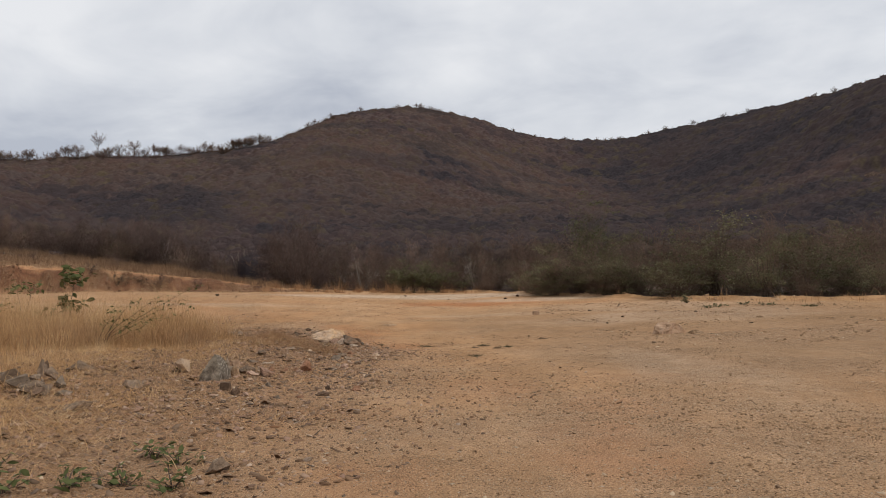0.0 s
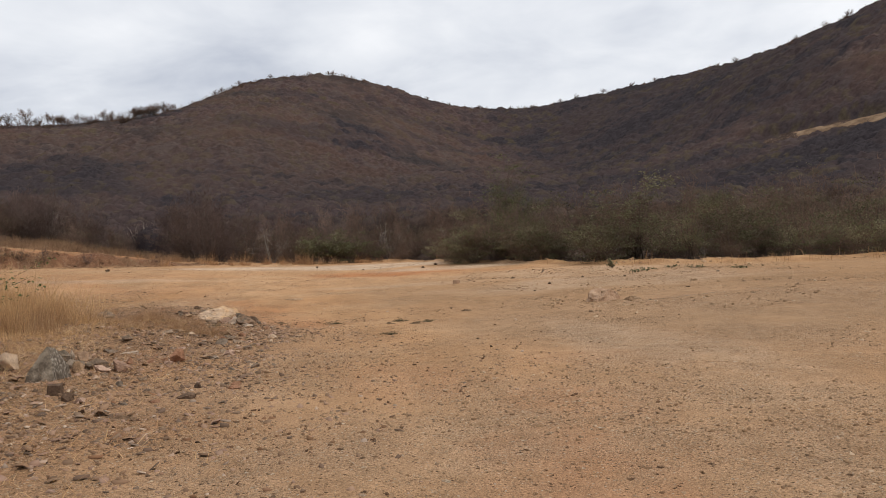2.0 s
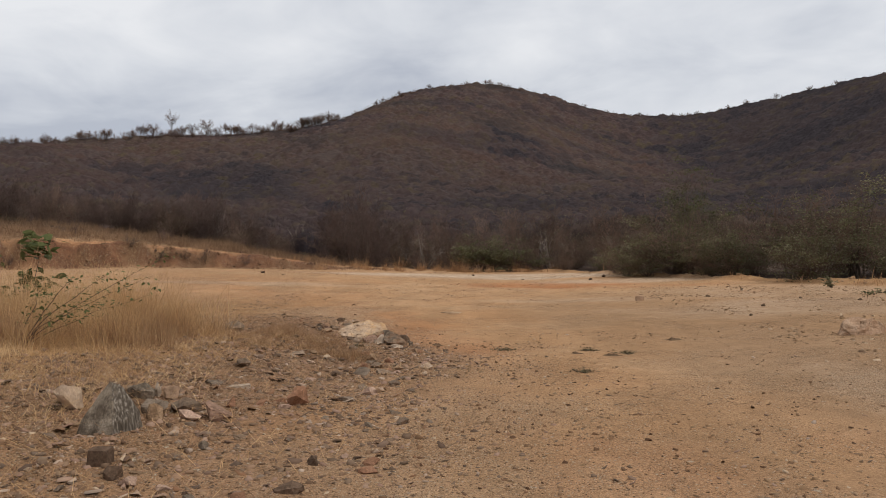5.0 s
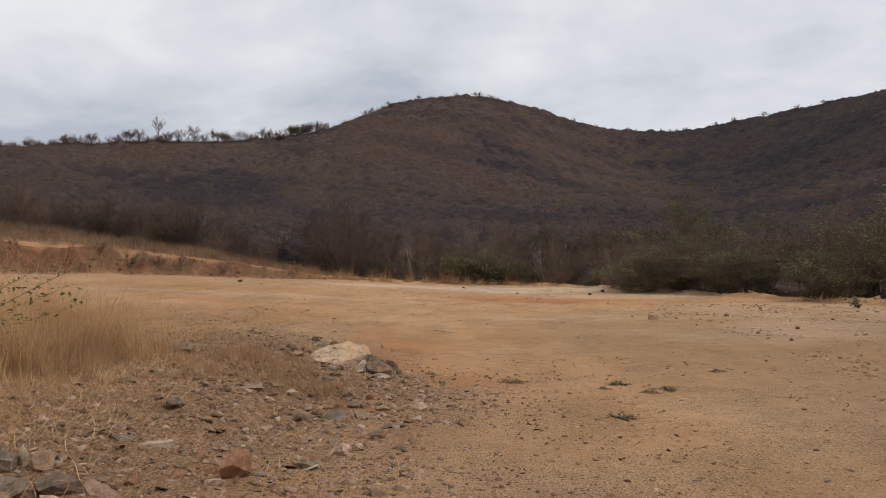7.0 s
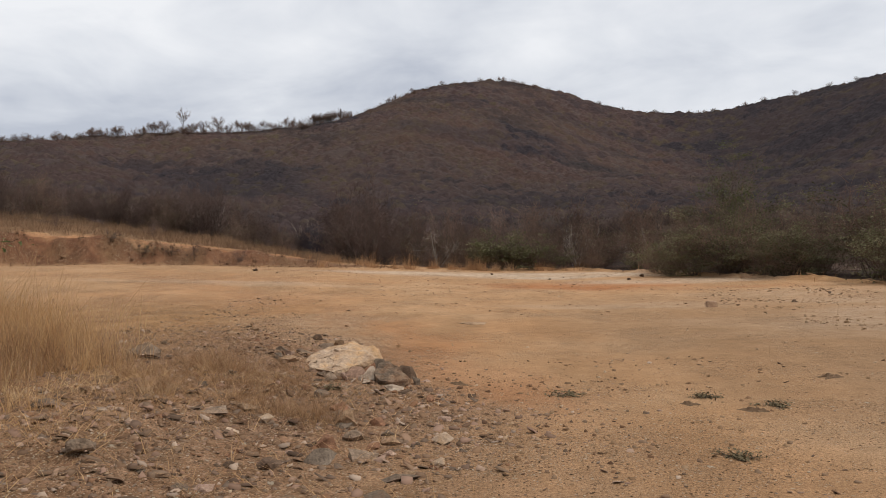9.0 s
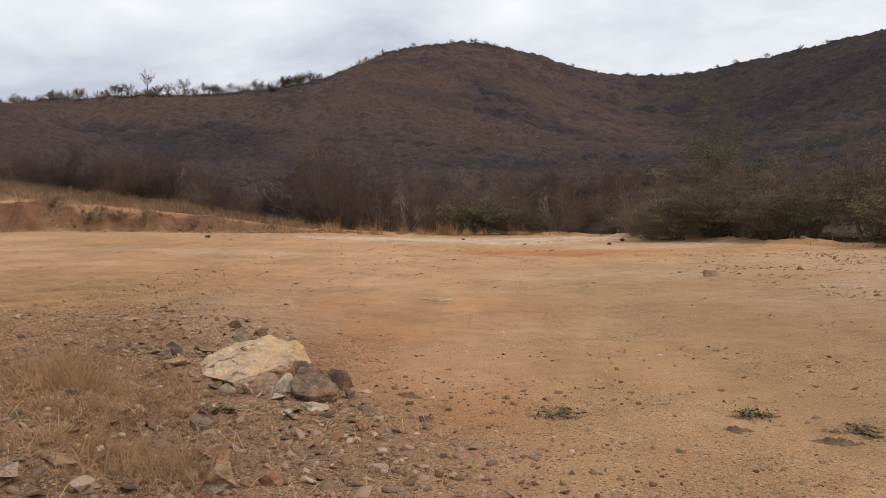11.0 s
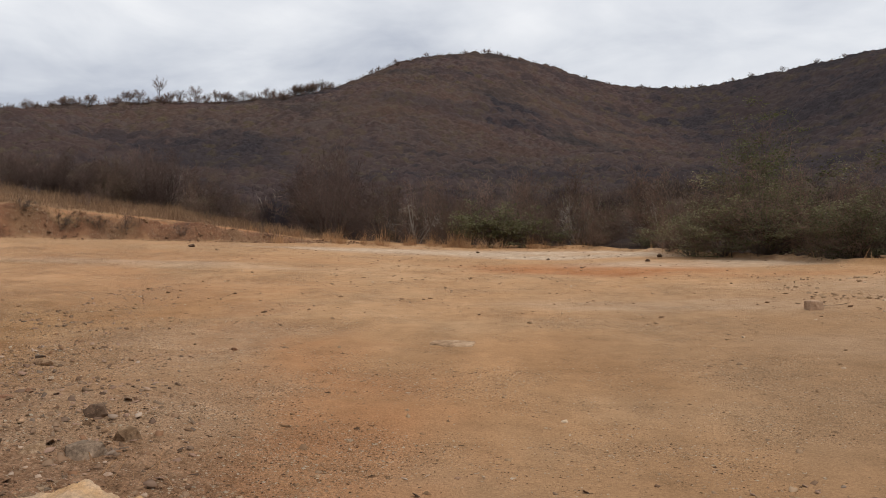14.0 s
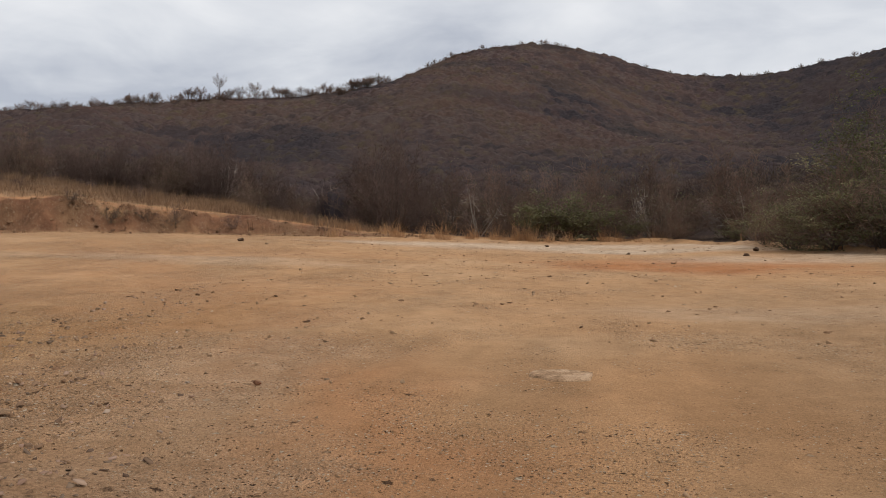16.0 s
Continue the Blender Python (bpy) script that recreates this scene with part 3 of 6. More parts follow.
float_attr(me, "dusty", (sstep(16, 22, GY) * sstep(-5.0, -3.0, GX + 0.3 * np.clip(GY - 22, 0, 20)) * (0.75 + 0.25 * patchy)).ravel())
# Very dark where the scrub stands and on the far hills.
float_attr(me, "scrub_floor", wild.ravel())
ground = tagged(new("ground", me), "dry sandy earth lot with gravel, rising into scrub-covered hills", "ground", kind="structure")


# ---- rocks ----
def rock_mesh(name, seed, size, mat, cuts=1, rugged=0.07, points=14, flat_base=0.35):
    """An angular stone: the hull of scattered points, its facets cut finer and worn."""
    rnd = random.Random(seed)
    bm = bmesh.new()
    for _ in range(points):
        v = Vector((rnd.gauss(0, 1), rnd.gauss(0, 1), rnd.gauss(0, 1))).normalized() * rnd.uniform(0.82, 1.05)
        v.z = max(v.z, -flat_base)
        bm.verts.new(v)
    res = bmesh.ops.convex_hull(bm, input=bm.verts)
    bmesh.ops.delete(bm, geom=[g for g in res["geom_interior"] if isinstance(g, bmesh.types.BMVert)], context="VERTS")
    bmesh.ops.triangulate(bm, faces=bm.faces)
    for _ in range(cuts):
        bmesh.ops.subdivide_edges(bm, edges=bm.edges, cuts=1, use_grid_fill=True)
        bmesh.ops.smooth_vert(bm, verts=bm.verts, factor=0.03, use_axis_x=True, use_axis_y=True, use_axis_z=True)
    off = Vector((seed * 3.1, seed * 1.7, 0))
    for v in bm.verts:
        v.co += v.co.normalized() * rugged * noise.fractal(v.co * 2.3 + off, 1.0, 2.0, 3)
    for v in bm.verts:
        v.co = Vector((v.co.x * size[0] / 2, v.co.y * size[1] / 2, (v.co.z + flat_base) * size[2] / (1 + flat_base)))
    me = bpy.data.meshes.new(name)
    bm.to_mesh(me)
    bm.free()
    me.materials.append(mat)
    return me


def shaped_rock(name, points, x, y, turn, tint, label, cuts=3, rugged=0.05, seed=1, dulled=0.12):
    """A large stone of known outline: the hull of its corners, worn."""
    bm = bmesh.new()
    for p in points:
        bm.verts.new(p)
    bmesh.ops.convex_hull(bm, input=bm.verts)
    bmesh.ops.triangulate(bm, faces=bm.faces)
    for k in range(cuts):
        bmesh.ops.subdivide_edges(bm, edges=bm.edges, cuts=1, use_grid_fill=True)
        bmesh.ops.smooth_vert(bm, verts=bm.verts, factor=dulled, use_axis_x=True, use_axis_y=True, use_axis_z=True)
    off = Vector((seed * 3.1, seed * 1.7, 0))
    for v in bm.verts:
        c = v.co * 8.0 + off
        v.co += v.normal * 0.5 * rugged * (noise.fractal(c, 0.9, 2.1, 5) + 0.6 * noise.ridged_multi_fractal(c * 0.7, 1.0, 2.0, 3, 1.0, 2.0) - 0.6)
    me = bpy.data.meshes.new(name)
    bm.to_mesh(me)
    bm.free()
    me.materials.append(ROCKS[tint])
    ob = new(name, me)
    ob.matrix_basis = pose(x, y, ground_z(x, y) - 0.03, 0, 0, turn)
    return tagged(ob, label, "rock")


def rock(name, x, y, size, turn, tint, label, seed, tilt=(0, 0), cuts=2, rugged=0.08, sink=0.03, points=14, group="", lift=0.0):
    me = rock_mesh(name, seed, size, ROCKS[tint], cuts, rugged, points)
    ob = new(name, me)
    ob.matrix_basis = pose(x, y, ground_z(x, y) - sink + lift, tilt[0], tilt[1], turn)
    return tagged(ob, label, "rock", group)


CAIRN = "stones piled against the pale boulder"
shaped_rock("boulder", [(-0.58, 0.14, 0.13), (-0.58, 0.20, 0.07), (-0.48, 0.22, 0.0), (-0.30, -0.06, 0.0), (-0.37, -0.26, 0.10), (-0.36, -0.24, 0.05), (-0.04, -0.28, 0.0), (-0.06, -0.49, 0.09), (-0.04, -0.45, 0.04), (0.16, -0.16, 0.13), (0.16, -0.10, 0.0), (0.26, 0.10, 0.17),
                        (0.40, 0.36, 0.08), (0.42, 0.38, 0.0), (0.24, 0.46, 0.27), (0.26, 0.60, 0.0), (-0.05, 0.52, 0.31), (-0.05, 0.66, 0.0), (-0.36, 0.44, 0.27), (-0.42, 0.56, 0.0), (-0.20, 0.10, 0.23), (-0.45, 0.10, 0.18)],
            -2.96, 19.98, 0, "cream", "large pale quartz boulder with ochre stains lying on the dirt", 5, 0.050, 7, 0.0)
shaped_rock("slab", [(-0.17, 0.28, 0.0), (-0.16, 0.27, 0.25), (-0.09, 0.30, 0.24), (0.02, 0.16, 0.20), (0.14, 0.00, 0.15), (0.23, -0.10, 0.0), (0.23, -0.09, 0.10), (0.20, -0.20, 0.0), (0.19, -0.20, 0.09), (0.05, -0.25, 0.0), (0.05, -0.29, 0.08), (-0.08, -0.27, 0.09), (-0.14, -0.14, 0.0), (-0.19, -0.10, 0.14), (-0.17, 0.04, 0.0), (-0.13, 0.08, 0.20)],
            -2.38, 19.68, 0, "mottled", "grey-brown slab of stone leaning against the pale boulder", 4, 0.042, 12, 0.02)
shaped_rock("wedge_stone", [(-0.10, -0.06, 0.0), (0.08, -0.07, 0.0), (0.09, 0.08, 0.0), (-0.09, 0.07, 0.0), (-0.08, -0.02, 0.25), (0.02, -0.02, 0.24), (0.06, 0.05, 0.19), (-0.05, 0.06, 0.23)], -2.55, 19.95, 15, "blue", "dark grey wedge of stone between boulder and slab", 3, 0.014, 21, 0.04)
shaped_rock("wedge_stone", [(-0.13, -0.07, 0.0), (0.10, -0.06, 0.0), (0.11, 0.06, 0.0), (-0.12, 0.08, 0.0), (-0.11, -0.04, 0.10), (0.08, -0.02, 0.20), (0.10, 0.05, 0.19)], -2.67, 19.90, 30, "orange", "rusty wedge of stone under the boulder's edge", 3, 0.014, 22, 0.04)
shaped_rock("wedge_stone", [(-0.15, -0.09, 0.0), (-0.12, -0.10, 0.07), (0.12, -0.09, 0.0), (0.12, -0.06, 0.09), (0.12, 0.08, 0.0), (-0.12, 0.09, 0.0), (-0.04, 0.03, 0.16), (0.07, 0.05, 0.15), (-0.10, 0.06, 0.12)], -2.80, 19.70, 12, "dusky", "dusky pink angular stone wedged under the pale boulder", 3, 0.014, 23, 0.05)
shaped_rock("wedge_stone", [(-0.08, -0.05, 0.0), (0.06, -0.05, 0.0), (0.07, 0.05, 0.0), (-0.06, 0.05, 0.0), (-0.07, -0.04, 0.06), (0.06, -0.01, 0.17), (0.08, 0.02, 0.12), (0.01, 0.02, 0.17)], -2.64, 19.67, 8, "quartz", "small white wedge of stone beside the slab", 3, 0.010, 24, 0.04)
shaped_rock("round_stone", [(-0.13, -0.08, 0.0), (0.13, -0.08, 0.0), (0.13, 0.08, 0.0), (-0.12, 0.09, 0.0), (-0.12, -0.05, 0.13), (-0.06, 0.0, 0.19), (0.07, -0.02, 0.17), (0.14, 0.0, 0.08), (0.06, 0.06, 0.16)], -2.28, 20.06, -18, "dark", "dark brown rounded stone behind the slab", 4, 0.012, 25, 0.14)
for x, y, s, turn, tint, label, tilt in (
        (-2.11, 19.62, (0.13, 0.12, 0.17), 60, "blue", "small grey upright stone at the slab's end", (0, 10)),
        (-2.70, 19.53, (0.11, 0.09, 0.09), 0, "quartz", "small speckled white stone below the boulder", (0, 0)),
        (-2.58, 19.42, (0.23, 0.15, 0.08), 8, "quartz", "flat pale stone lying below the slab", (0, -4)),
        (-2.28, 19.20, (0.27, 0.17, 0.08), -12, "quartz", "flat pale stone half sunk in the dirt", (3, 0)),
        (-2.46, 19.08, (0.12, 0.08, 0.05), 20, "quartz", "small pale stone on the dirt", (0, 0)),
        (-3.02, 19.32, (0.18, 0.12, 0.20), 40, "grey", "upright grey flake of stone by the boulder", (0, 22)),
        (-3.14, 19.46, (0.14, 0.12, 0.10), 40, "brown", "small brown stone by the boulder's foot", (0, 0)),
        (-3.66, 20.66, (0.36, 0.20, 0.12), 20, "grey", "flat grey stone behind the boulder", (0, 0)),
        (-2.88, 19.44, (0.12, 0.10, 0.11), 70, "pink", "small pinkish stone in front of the boulder", (0, 0)),
        (-2.14, 19.50, (0.05, 0.04, 0.035), 0, "quartz", "tiny white stone at the slab's foot", (0, 0)),
        (-2.02, 19.86, (0.16, 0.10, 0.05), 15, "pink", "thin pinkish stone beside the dark stone", (0, 0)),
        (-1.84, 18.84, (0.15, 0.13, 0.09), 15, "orange", "small rusty stone on bare dirt", (0, 0)),
        (-3.87, 20.17, (0.16, 0.14, 0.09), 15, "blue", "small blue-grey stone on the rubble", (0, 0)),
        (-3.63, 19.99, (0.19, 0.12, 0.06), 25, "tan", "flat tan stone on the rubble", (0, 0))):
    rock("stone", x, y, s, turn, tint, label, int(abs(x * 991 + y * 313)), tilt, 2, 0.10, 0.015, 12, CAIRN)

pyramid = shaped_rock("pyramid_stone", [(-0.24, -0.12, 0.00), (-0.21, -0.08, 0.12), (0.14, -0.22, 0.00), (0.13, -0.20, 0.10), (0.25, 0.10, 0.00), (0.22, 0.09, 0.16), (-0.15, 0.22, 0.00), (0.01, 0.00, 0.42), (0.07, 0.05, 0.40), (-0.02, 0.03, 0.42)], -3.70, 12.4, 0, "slate", "grey pyramid-shaped stone with white streaks standing in dry grass", 4, 0.016, 3, 0.03)
pyramid.data.materials.append(streaked_mat)
for face in pyramid.data.polygons:
    if face.normal.x > 0.5:
        face.material_index = 1
shaped_rock("brown_block", [(-0.075, -0.07, 0.0), (0.075, -0.07, 0.0), (0.075, 0.07, 0.0), (-0.075, 0.07, 0.0), (-0.07, -0.07, 0.155), (0.07, -0.07, 0.145), (0.07, 0.065, 0.16), (-0.075, 0.07, 0.15)], -3.28, 11.5, 8, "dark", "squat brown block of stone on the dirt", 3, 0.012, 6, 0.05)
HEAP = "stones along the lot's rubble edge"
for x, y, s, turn, tint, label in (
        (-4.42, 12.95, (0.36, 0.3, 0.30), 10, "white", "pale crumbly lump of stone in dry grass"),
        (-4.76, 11.7, (0.5, 0.3, 0.22), -20, "grey", "wedge-shaped grey stone on the dirt"),
        (-4.79, 10.0, (0.42, 0.34, 0.18), 30, "grey", "grey stone half sunk in straw"),
        (-6.1, 11.4, (0.5, 0.4, 0.2), 0, "grey", "grey slab in a heap of stones"),
        (-6.5, 11.7, (0.46, 0.4, 0.3), 40, "blue", "blue-grey stone in a heap of stones"),
        (-6.9, 12.2, (0.5, 0.36, 0.32), 80, "grey", "grey block in a heap of stones"),
        (-6.55, 12.5, (0.36, 0.3, 0.34), 15, "grey", "grey stone in a heap of stones"),
        (-6.2, 13.1, (0.5, 0.32, 0.22), 20, "grey", "grey stone in dry grass"),
        (-5.6, 11.3, (0.3, 0.22, 0.12), 50, "blue", "small flat blue-grey stone"),
        (-1.99, 6.75, (0.30, 0.26, 0.16), 30, "grey", "dusty grey stone sunk in the dirt"),
        (-1.76, 11.1, (0.26, 0.2, 0.1), 0, "dark", "dark flat stone on the dirt"),
        (-2.64, 10.4, (0.14, 0.1, 0.09), 0, "dark", "small dark stone on the dirt"),
        (-3.46, 12.72, (0.19, 0.15, 0.17), 35, "tan", "rounded tan stone beside the pyramid stone"),
        (-3.62, 13.02, (0.40, 0.26, 0.17), 75, "blue", "dark grey layered stone beside the pyramid stone"),
        (-3.90, 13.38, (0.40, 0.28, 0.24), 15, "slate", "dark grey stone behind the pyramid stone"),
        (-3.40, 13.24, (0.32, 0.24, 0.17), 15, "brown", "brown rounded stone behind the pale slab"),
        (-3.28, 12.94, (0.34, 0.18, 0.11), -8, "pink", "flat pale slab beside the pyramid stone"),
        (-3.17, 12.80, (0.16, 0.12, 0.07), 30, "brown", "small flat brown stone on the dirt"),
        (-3.05, 13.12, (0.36, 0.27, 0.25), -15, "dusky", "pale pinkish angular stone on the dirt"),
        (-3.08, 13.52, (0.14, 0.13, 0.15), 20, "orange", "small rusty block of stone"),
        (-3.67, 13.50, (0.20, 0.10, 0.19), 30, "sand", "upright tan flake of stone"),
        (-3.81, 13.52, (0.09, 0.06, 0.17), 60, "quartz", "thin pale flake of stone"),
        (-3.63, 14.5, (0.26, 0.20, 0.10), 10, "blue", "flat grey stone in straw"),
        (-2.50, 13.94, (0.29, 0.24, 0.24), 30, "orange", "rusty rounded stone on the rubble"),
        (-2.57, 13.70, (0.18, 0.13, 0.08), 20, "pink", "small flat pinkish stone on the rubble"),
        (-2.13, 14.40, (0.25, 0.17, 0.08), 0, "blue", "flat blue-grey stone on the dirt"),
        (-2.72, 14.3, (0.2, 0.15, 0.10), 40, "dark", "small dark stone on the rubble"),
        (-1.95, 15.0, (0.30, 0.2, 0.12), -30, "pink", "flat pinkish stone on the dirt"),
        (-2.72, 14.0, (0.2, 0.15, 0.12), 40, "orange", "small rusty stone on the rubble"),
        (-2.85, 13.75, (0.18, 0.16, 0.14), 10, "orange", "small ochre block of stone"),
        (-3.55, 17.3, (0.44, 0.24, 0.15), -10, "grey", "dark grey layered slab on the rubble"),
        (-3.3, 17.55, (0.36, 0.16, 0.07), -25, "tan", "thin tan slab on the rubble"),
        (-4.86, 17.98, (0.36, 0.24, 0.12), 0, "tan", "flat tan stone by dry grass"),
        (-5.35, 19.7, (0.44, 0.32, 0.2), 10, "grey", "grey stone against the dry grass clump"),
        (-2.31, 16.4, (0.30, 0.2, 0.13), 10, "blue", "blue-grey stone in the rubble trail"),
        (-2.39, 16.85, (0.24, 0.2, 0.14), 0, "orange", "ochre stone in the rubble trail"),
        (-2.08, 16.6, (0.3, 0.24, 0.14), 30, "grey", "grey stone in the rubble trail"),
        (-2.56, 17.95, (0.2, 0.18, 0.12), 30, "orange", "small rusty stone in the rubble trail"),
        (-2.4, 17.6, (0.24, 0.18, 0.16), 50, "tan", "tan stone in the rubble trail"),
        (-2.25, 17.2, (0.22, 0.2, 0.12), 20, "grey", "grey stone in the rubble trail"),
        (-1.93, 17.1, (0.2, 0.16, 0.1), 20, "tan", "small tan stone in the rubble trail"),
        (-2.64, 16.2, (0.22, 0.18, 0.1), 70, "dark", "dark stone in the rubble trail"),
        (-3.16, 16.85, (0.16, 0.1, 0.08), 0, "white", "small white stone on the rubble"),
        (-2.16, 17.71, (0.17, 0.14, 0.10), 25, "orange", "small yellowish stone in the rubble trail"),
        (-1.95, 17.15, (0.18, 0.13, 0.07), 15, "white", "small pale flat stone in the rubble trail"),
        (-2.42, 17.56, (0.20, 0.15, 0.08), -10, "blue", "flat blue-grey stone in the rubble trail"),
        (-2.55, 17.79, (0.22, 0.16, 0.10), 20, "grey", "grey stone in the rubble trail"),
        (-2.61, 18.03, (0.17, 0.14, 0.09), 60, "pink", "small pinkish stone in the rubble trail"),
        (-1.67, 16.06, (0.30, 0.18, 0.06), 10, "brown", "flat brown slab in the rubble trail"),
        (-2.88, 18.52, (0.19, 0.17, 0.14), 30, "brown", "rounded brown stone below the boulder"),
        (-1.42, 19.05, (0.16, 0.11, 0.07), 20, "dark", "small dark stone on bare dirt"),
        (-3.74, 15.77, (0.22, 0.15, 0.10), 40, "grey", "grey angular stone on the rubble"),
        (-4.88, 17.12, (0.34, 0.20, 0.09), 10, "brown", "flat brown stone on the rubble"),
        (-1.9, 16.75, (0.19, 0.12, 0.06), 70, "pink", "thin pinkish stone in the rubble trail"),
        (-2.02, 17.4, (0.15, 0.11, 0.07), 5, "brown", "small brown stone in the rubble trail"),
        (-3.64, 21.55, (0.28, 0.2, 0.14), 10, "grey", "grey stone at the rubble's far end"),
        (-3.52, 21.85, (0.22, 0.16, 0.12), 50, "tan", "tan stone at the rubble's far end"),
        (-3.95, 22.25, (0.18, 0.15, 0.12), 50, "dark", "dark stone at the rubble's far end"),
        (-5.71, 24.6, (0.36, 0.24, 0.14), 20, "tan", "tan stone on gravelly dirt"),
        (-5.5, 22.6, (0.5, 0.3, 0.1), 10, "tan", "flat pale slab on gravelly dirt"),
        (-4.0, 20.6, (0.2, 0.16, 0.1), 10, "blue", "small blue-grey stone on the rubble"),
        (-3.8, 20.25, (0.18, 0.14, 0.1), 30, "pink", "small pinkish stone on the rubble"),
        (-3.7, 19.95, (0.3, 0.2, 0.12), 15, "tan", "tan stone on the rubble")):
    rock("stone", x, y, s, turn, tint, label, int(abs(x * 733 + y * 517)), (0, 0), 2, 0.09, 0.02, 12, HEAP)

shaped_rock("long_stone", [(-0.16, -0.035, 0.0), (-0.15, -0.035, 0.04), (-0.155, 0.035, 0.05), (0.16, -0.03, 0.0), (0.17, -0.02, 0.075), (0.15, 0.035, 0.08), (0.17, 0.04, 0.0), (-0.16, 0.04, 0.0), (0.0, -0.04, 0.055)], -3.37, 14.46, 14, "quartz", "long pale stone lying on the rubble", 3, 0.012, 41, 0.05)
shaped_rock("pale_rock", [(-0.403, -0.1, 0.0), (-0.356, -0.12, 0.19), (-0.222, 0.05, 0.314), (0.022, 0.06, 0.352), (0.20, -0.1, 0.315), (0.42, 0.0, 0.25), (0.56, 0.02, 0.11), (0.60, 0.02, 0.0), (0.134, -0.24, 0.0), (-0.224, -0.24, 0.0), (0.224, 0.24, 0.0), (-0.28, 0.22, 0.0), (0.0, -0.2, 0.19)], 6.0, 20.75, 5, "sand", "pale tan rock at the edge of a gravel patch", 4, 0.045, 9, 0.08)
shaped_rock("earth_clod", [(-0.24, -0.18, 0.0), (0.26, -0.13, 0.0), (0.23, 0.18, 0.0), (-0.18, 0.2, 0.0), (-0.12, -0.08, 0.13), (0.05, 0.05, 0.12), (0.16, -0.02, 0.07)], 6.72, 20.52, 20, "tan", "crumbly tan clod of earth beside the pale rock", 4, 0.05, 31, 0.14)
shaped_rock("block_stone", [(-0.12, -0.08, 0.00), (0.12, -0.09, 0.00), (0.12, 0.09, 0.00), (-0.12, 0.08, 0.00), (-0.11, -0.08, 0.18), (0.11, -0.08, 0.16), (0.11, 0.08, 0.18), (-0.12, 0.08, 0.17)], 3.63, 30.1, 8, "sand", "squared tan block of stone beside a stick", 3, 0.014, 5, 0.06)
shaped_rock("flat_stone", [(-0.29, -0.05, 0.000), (-0.27, 0.00, 0.043), (-0.11, -0.22, 0.038), (-0.12, -0.24, 0.000), (0.22, -0.18, 0.038), (0.24, -0.20, 0.000), (0.30, 0.11, 0.043), (0.32, 0.12, 0.000), (0.04, 0.23, 0.048), (0.04, 0.25, 0.000), (-0.22, 0.16, 0.048)], -1.92, 26.62, 8, "tan", "flat pale stone flush with the dirt", 2, 0.012, 4)
LOOSE = "dark stones scattered on the lot"
for x, y, s, tint in ((6.3, 26.9, 0.26, "dark"), (6.0, 31.4, 0.32, "dark"), (8.2, 29.5, 0.3, "dark"), (9.3, 28.2, 0.28, "dark"), (7.7, 33.6, 0.3, "dark"), (-14.1, 47.6, 0.55, "dark"), (-12.6, 46.5, 0.3, "tan"),
                      (1.1, 42.1, 0.22, "dark"), (3.6, 44.5, 0.35, "dark"), (4.6, 47.5, 0.5, "dark"), (-5.6, 22.9, 0.14, "dark"), (-4.4, 26.0, 0.16, "orange"), (-7.2, 29.6, 0.2, "dark"), (9.0, 22.4, 0.2, "dark"),
                      (11, 30.4, 0.3, "dark"), (12.4, 27.6, 0.25, "grey"), (10.2, 24.6, 0.3, "tan"), (5.2, 24.4, 0.2, "dark"), (0.3, 47.2, 0.3, "dark"), (-9.8, 49.6, 0.3, "tan"), (-2.6, 52.4, 0.4, "dark")):
    rock("stone", x, y, (s * 0.7, s * 0.55, s * 0.34), x * 57 % 180, tint, {"dark": "dark brown clod on bare dirt", "tan": "tan stone on bare dirt", "orange": "rusty stone on bare dirt", "grey": "grey stone on bare dirt"}[tint], int(abs(x * 131 + y * 71)), (0, 0), 1, 0.1, 0.02, 11, LOOSE)

# the dark heap at the lot's side
hp = random.Random(17)
for _ in range(26):
    x, y, w = hp.uniform(-7.4, -5.6), hp.uniform(11.0, 13.0), hp.uniform(0.14, 0.34)
    tint = hp.choice(("dark", "brown", "blue", "grey", "dark"))
    rock("stone", x, y, (w, w * hp.uniform(0.5, 0.8), w * hp.uniform(0.4, 0.7)), hp.uniform(0, 180), tint, {"dark": "dark stone in a heap of stones", "brown": "brown stone in a heap of stones", "blue": "blue-grey stone in a heap of stones", "grey": "grey stone in a heap of stones"}[tint], hp.randrange(9999), (hp.uniform(-15, 15), hp.uniform(-15, 15)), 1, 0.12, 0.03, 10, HEAP, hp.choice((0, 0, 0.08)))

# rubble that can still be told apart
rub = random.Random(4)
TINTS = ["tan", "tan", "brown", "brown", "grey", "pink", "pink", "orange", "blue", "dark", "white"]
STONE_MESHES = {tn: [rock_mesh("rubble_stone", 300 + 7 * i + len(tn), (1, rub.uniform(0.5, 0.9), rub.uniform(0.22, 0.5)), ROCKS[tn], 0, 0.10, 12) for i in range(6)] for tn in set(TINTS)}
RUBBLE_LABEL = {"tan": "small tan rubble stone on gravelly dirt", "grey": "small grey rubble stone on gravelly dirt", "pink": "small pinkish rubble stone on gravelly dirt", "orange": "small rusty rubble stone on gravelly dirt",
                "blue": "small blue-grey rubble stone on gravelly dirt", "dark": "small dark rubble stone on gravelly dirt", "brown": "small brown-grey rubble stone on gravelly dirt", "white": "small white rubble stone on gravelly dirt"}
made = 0
